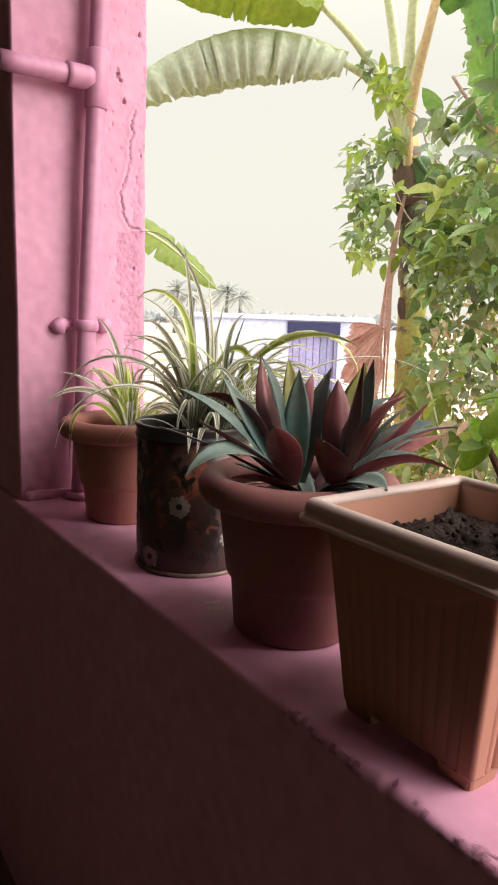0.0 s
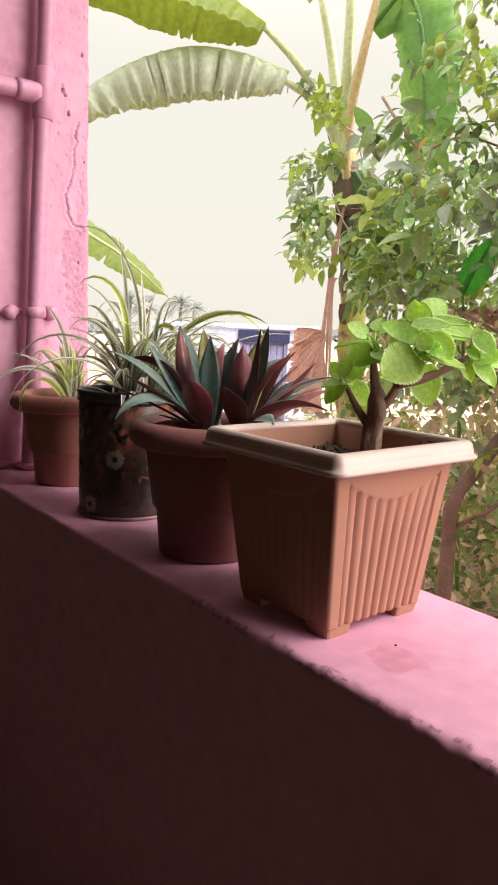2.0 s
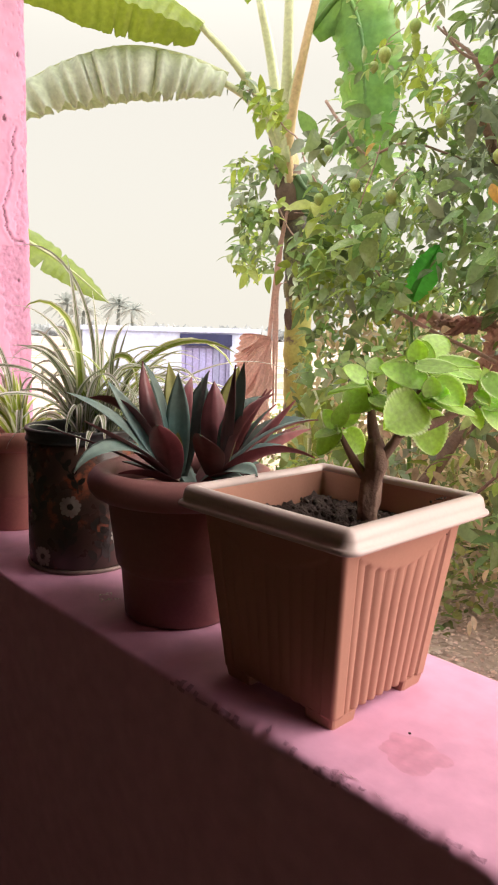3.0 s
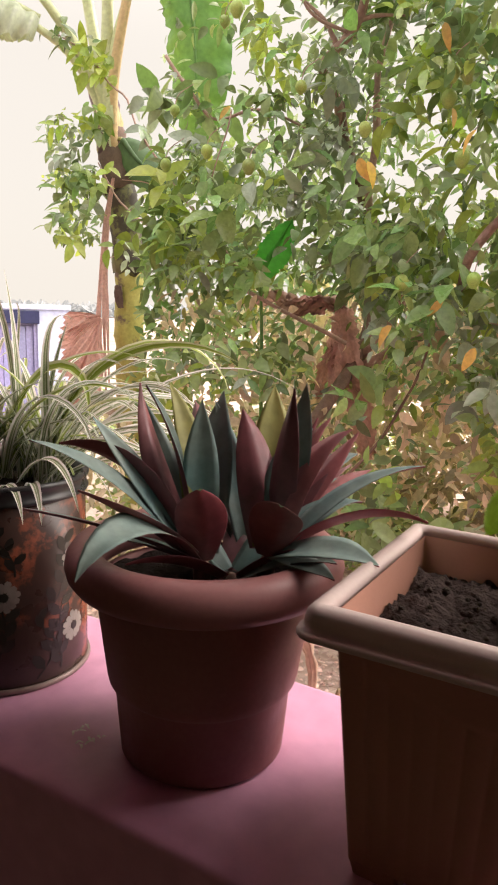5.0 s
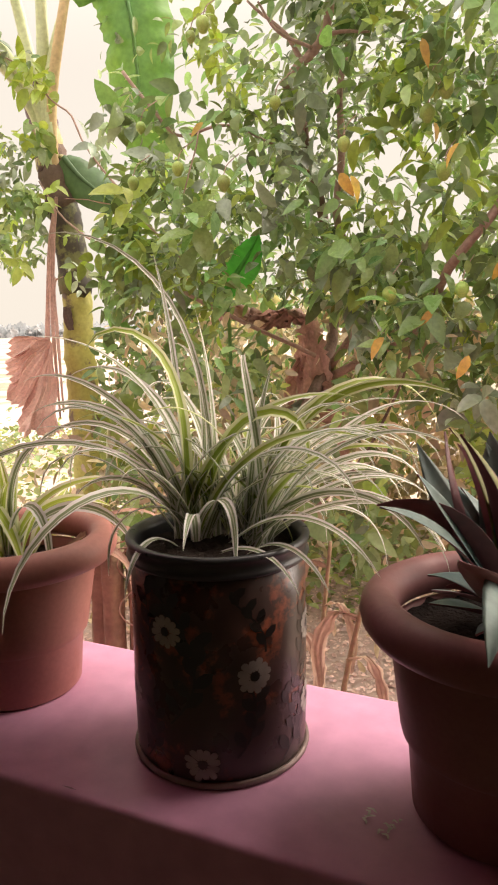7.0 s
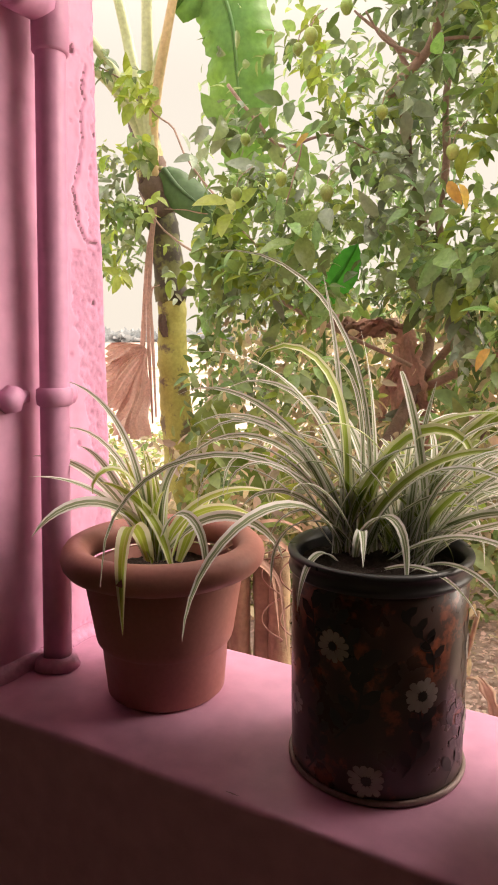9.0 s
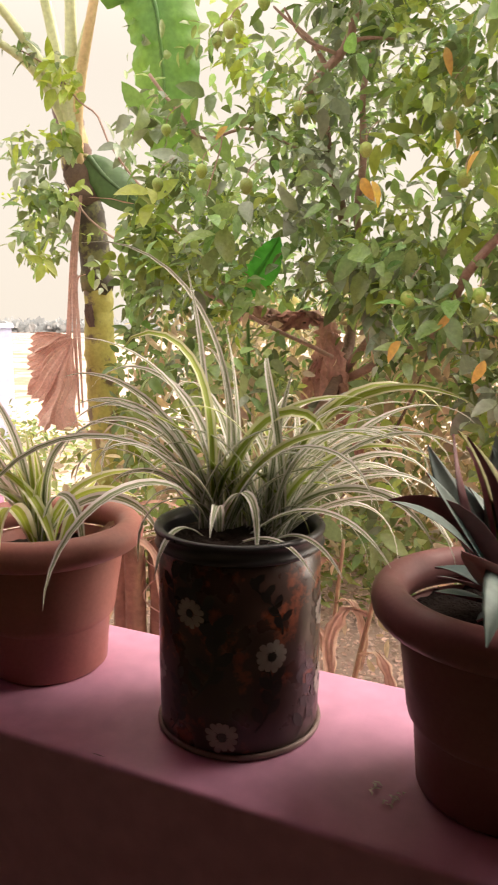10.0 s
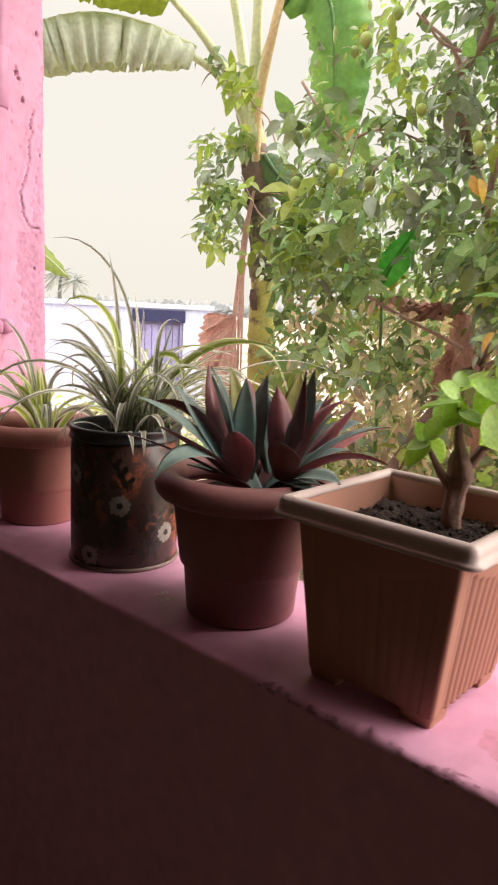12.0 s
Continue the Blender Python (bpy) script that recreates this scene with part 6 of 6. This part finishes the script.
def far_trees():
    rng = np.random.default_rng(3)

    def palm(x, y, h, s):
        t = thing("far_palm", (x, y, GZ), "distant palm tree, haze put into its pale grey-green", "palm tree", "distant palms")
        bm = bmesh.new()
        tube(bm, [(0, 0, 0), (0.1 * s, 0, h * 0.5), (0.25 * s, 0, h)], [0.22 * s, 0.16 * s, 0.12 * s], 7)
        part("trunk", bm, HAZED_GREEN, t)
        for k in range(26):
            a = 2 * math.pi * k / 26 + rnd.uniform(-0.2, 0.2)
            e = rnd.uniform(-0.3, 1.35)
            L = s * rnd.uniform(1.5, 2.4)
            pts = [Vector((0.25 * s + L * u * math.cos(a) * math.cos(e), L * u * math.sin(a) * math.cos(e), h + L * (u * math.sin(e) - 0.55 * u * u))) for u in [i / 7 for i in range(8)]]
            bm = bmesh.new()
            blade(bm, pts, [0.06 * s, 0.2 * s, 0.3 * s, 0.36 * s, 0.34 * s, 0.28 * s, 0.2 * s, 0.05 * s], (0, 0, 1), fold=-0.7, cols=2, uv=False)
            part("frond", bm, HAZED_GREEN, t)

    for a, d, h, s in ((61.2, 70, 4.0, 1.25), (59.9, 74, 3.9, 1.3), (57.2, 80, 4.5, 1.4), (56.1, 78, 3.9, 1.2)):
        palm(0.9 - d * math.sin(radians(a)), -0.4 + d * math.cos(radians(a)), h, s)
    # far hedge along the fields, its haze painted as pale blue-grey
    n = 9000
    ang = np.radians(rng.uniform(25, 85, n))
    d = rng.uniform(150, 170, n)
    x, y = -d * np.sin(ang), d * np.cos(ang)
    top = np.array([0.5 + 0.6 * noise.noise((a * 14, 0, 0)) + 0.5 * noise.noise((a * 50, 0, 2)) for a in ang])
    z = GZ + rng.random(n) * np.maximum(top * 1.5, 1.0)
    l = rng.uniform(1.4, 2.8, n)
    ob = sheet("far_hedge", *leaf_arrays(np.stack([x, y, z], 1), rng.normal(0, 1, (n, 3)), rng.normal(0, 1, (n, 3)), l, l * 0.7), HAZE_TINTED)
    tagged(ob, "distant line of trees beyond the fields, haze put into its colour", "trees", kind="stuff")


far_trees()


def cloth(place, w, h, material, label, lying=False):
    bm = bmesh.new()
    n = 16
    g = [[None] * (n + 1) for _ in range(n + 1)]
    for i in range(n + 1):
        for j in range(n + 1):
            u, v = i / n - 0.5, j / n - 0.5
            f = 0.06 * math.sin(u * 14 + v * 3) * w + 0.1 * w * noise.noise((u * 3, v * 3, w))
            g[i][j] = bm.verts.new((u * w, v * h, 0.02 + abs(f) * 0.6) if lying else (u * w, f, v * h))
    for i in range(n):
        for j in range(n):
            bm.faces.new((g[i][j], g[i + 1][j], g[i + 1][j + 1], g[i][j + 1]))
    ob = part("cloth", bm, material)
    ob.location = place
    tagged(ob, label, "cloth")




def blue_flowers():
    t = thing("blue_flower_cluster", (0.16, 2.36, 1.13), "cluster of small blue flowers among the green leaves", "flowers")
    for k in range(26):
        c = Vector((rnd.uniform(-0.10, 0.16), rnd.uniform(-0.05, 0.06), rnd.uniform(-0.13, 0.13)))
        face = Vector((rnd.uniform(-0.3, 0.5), -1, rnd.uniform(-0.2, 0.7))).normalized()
        s = face.orthogonal().normalized()
        u = face.cross(s)
        bm = bmesh.new()
        size = rnd.uniform(0.014, 0.026)
        for q in range(5):
            a = 2 * math.pi * q / 5 + k
            d = s * math.cos(a) + u * math.sin(a)
            blade(bm, [c, c + d * size * 0.4 + face * 0.002, c + d * size * 0.8 + face * 0.002, c + d * size - face * 0.002], [0.003, size * 0.6, size * 0.65, size * 0.2], face, fold=0.1, cols=2, uv=False)
        part("flower", bm, BLUE_FLOWER, t)
    bm = bmesh.new()
    tube(bm, curve_points([(0.05, 0.25, -0.6), (0.03, 0.1, -0.3), (0.02, 0.03, 0.0), (0.0, 0.0, 0.14)], 12), 0.005, 6)
    part("stem", bm, BORAGE_STEM, t)


def wooden_stakes():
    """Weathered stakes standing in a row just outside the parapet."""
    for k in range(4):
        bm = bmesh.new()
        x, y, top = -0.445 + 0.034 * k, 0.46 + 0.03 * noise.noise((k * 1.7, 0, 0)), LEDGE + 0.085 + 0.03 * noise.noise((k * 2.3, 4.0, 0))
        lean = 0.05 * noise.noise((k * 3.1, 0, 9.0))
        n = 26
        pts = [Vector((lean * (1 - q) + 0.006 * noise.noise((q * 6, k, 0)), 0.03 * (1 - q), (top - GZ) * q)) for q in [i / (n - 1) for i in range(n)]]
        tube(bm, pts, [0.0175 + 0.003 * noise.noise((i * 0.25, k, 3.0)) for i in range(n)], 12, lumps=0.35)
        ob = part("wooden_stake", bm, OLD_WOOD)
        ob.location = (x, y, GZ)
        tagged(ob, "weathered brown wooden stake standing behind the parapet", "stake", "stakes behind the parapet")


def dry_stalks():
    """Dead stalks with curled leaf remains on the soil behind the tin."""
    for k, (x, y, h, lean) in enumerate(((-0.30, 1.10, 1.20, 0.10), (-0.24, 1.25, 1.05, -0.12), (-0.37, 1.30, 1.25, 0.05), (-0.18, 1.05, 0.95, 0.14), (-0.43, 1.05, 1.10, -0.06))):
        t = thing("dry_stalk", (x, y, GZ), "dead tan stalk with curled dry leaf remains on the soil", "dead plant", "dead stalks")
        bm = bmesh.new()
        pts = curve_points([(0, 0, 0), (lean * 0.3 * h, 0.02, h * 0.35), (lean * h * 0.8, 0.0, h * 0.75), (lean * h * 1.3, -0.02, h)], 24)
        tube(bm, pts, [0.012 - 0.0003 * i for i in range(24)], 8, lumps=0.3)
        part("stem", bm, OLD_WOOD, t)
        for q in range(5):
            p = pts[9 + 3 * q]
            side = 1 if (q + k) % 2 else -1
            dry_sheet(t, [p, p + Vector((side * 0.05, -0.02, 0.02)), p + Vector((side * 0.09, -0.03, -0.06)), p + Vector((side * 0.085, -0.03, -0.17))], 0.030 + 0.012 * (q % 3), seed=k * 5.1 + q, rows=14, material=DRY_TAN, ragged=0.7)


wooden_stakes()
dry_stalks()
blue_flowers()
cloth((-0.35, 2.45, GZ + 0.01), 0.3, 0.22, LILAC_CLOTH, "lilac rag lying on the dry soil", True)


def grass_bits():
    for x, y, size, n in ((0.104, 0.080, 0.55, 4), (0.128, 0.064, 0.45, 5), (0.136, 0.080, 0.25, 2)):
        t = thing("dry_grass_scrap", (x, y, LEDGE), "pale dry grass scrap lying on the parapet", "grass scrap", "grass scraps")
        for k in range(n):
            bm = bmesh.new()
            a = rnd.uniform(0, 6.28)
            p = [Vector((0.010 * size * rnd.uniform(-1, 1), 0.014 * size * rnd.uniform(-1, 1), 0.0014))]
            for i in range(5):
                a += rnd.uniform(-0.9, 0.9)
                p.append(p[-1] + Vector((0.0040 * size * math.cos(a), 0.0040 * size * math.sin(a), 0.0011 * math.sin(i * 1.2))))
            blade(bm, p, [0.0006, 0.0024, 0.0028, 0.0026, 0.0022, 0.0006], (0, 0, 1), fold=0.25, cols=2, uv=False)
            part("blade", bm, PALE_STRAW, t)


grass_bits()


def soil_specks():
    """Dark crumbs spilt on the planter's rim and on the ledge."""
    for label, base, spread, count in (("dark soil specks spilt on the planter rim", (0.5825, 0.165, LEDGE + 0.2205), (0.002, 0.016), 11), ("dark soil speck lying on the parapet", (0.604, 0.109, LEDGE), (0.0012, 0.0012), 2)):
        t = thing("soil_specks", base, label, "soil")
        for _ in range(count):
            bm = bmesh.new()
            bmesh.ops.create_icosphere(bm, subdivisions=1, radius=rnd.uniform(0.0007, 0.0016))
            dx, dy = rnd.uniform(-1, 1) * spread[0], rnd.uniform(-1, 1) * spread[1]
            for v in bm.verts:
                v.co += Vector((dx, dy, 0.0008))
            part("speck", bm, SOIL, t)


soil_specks()
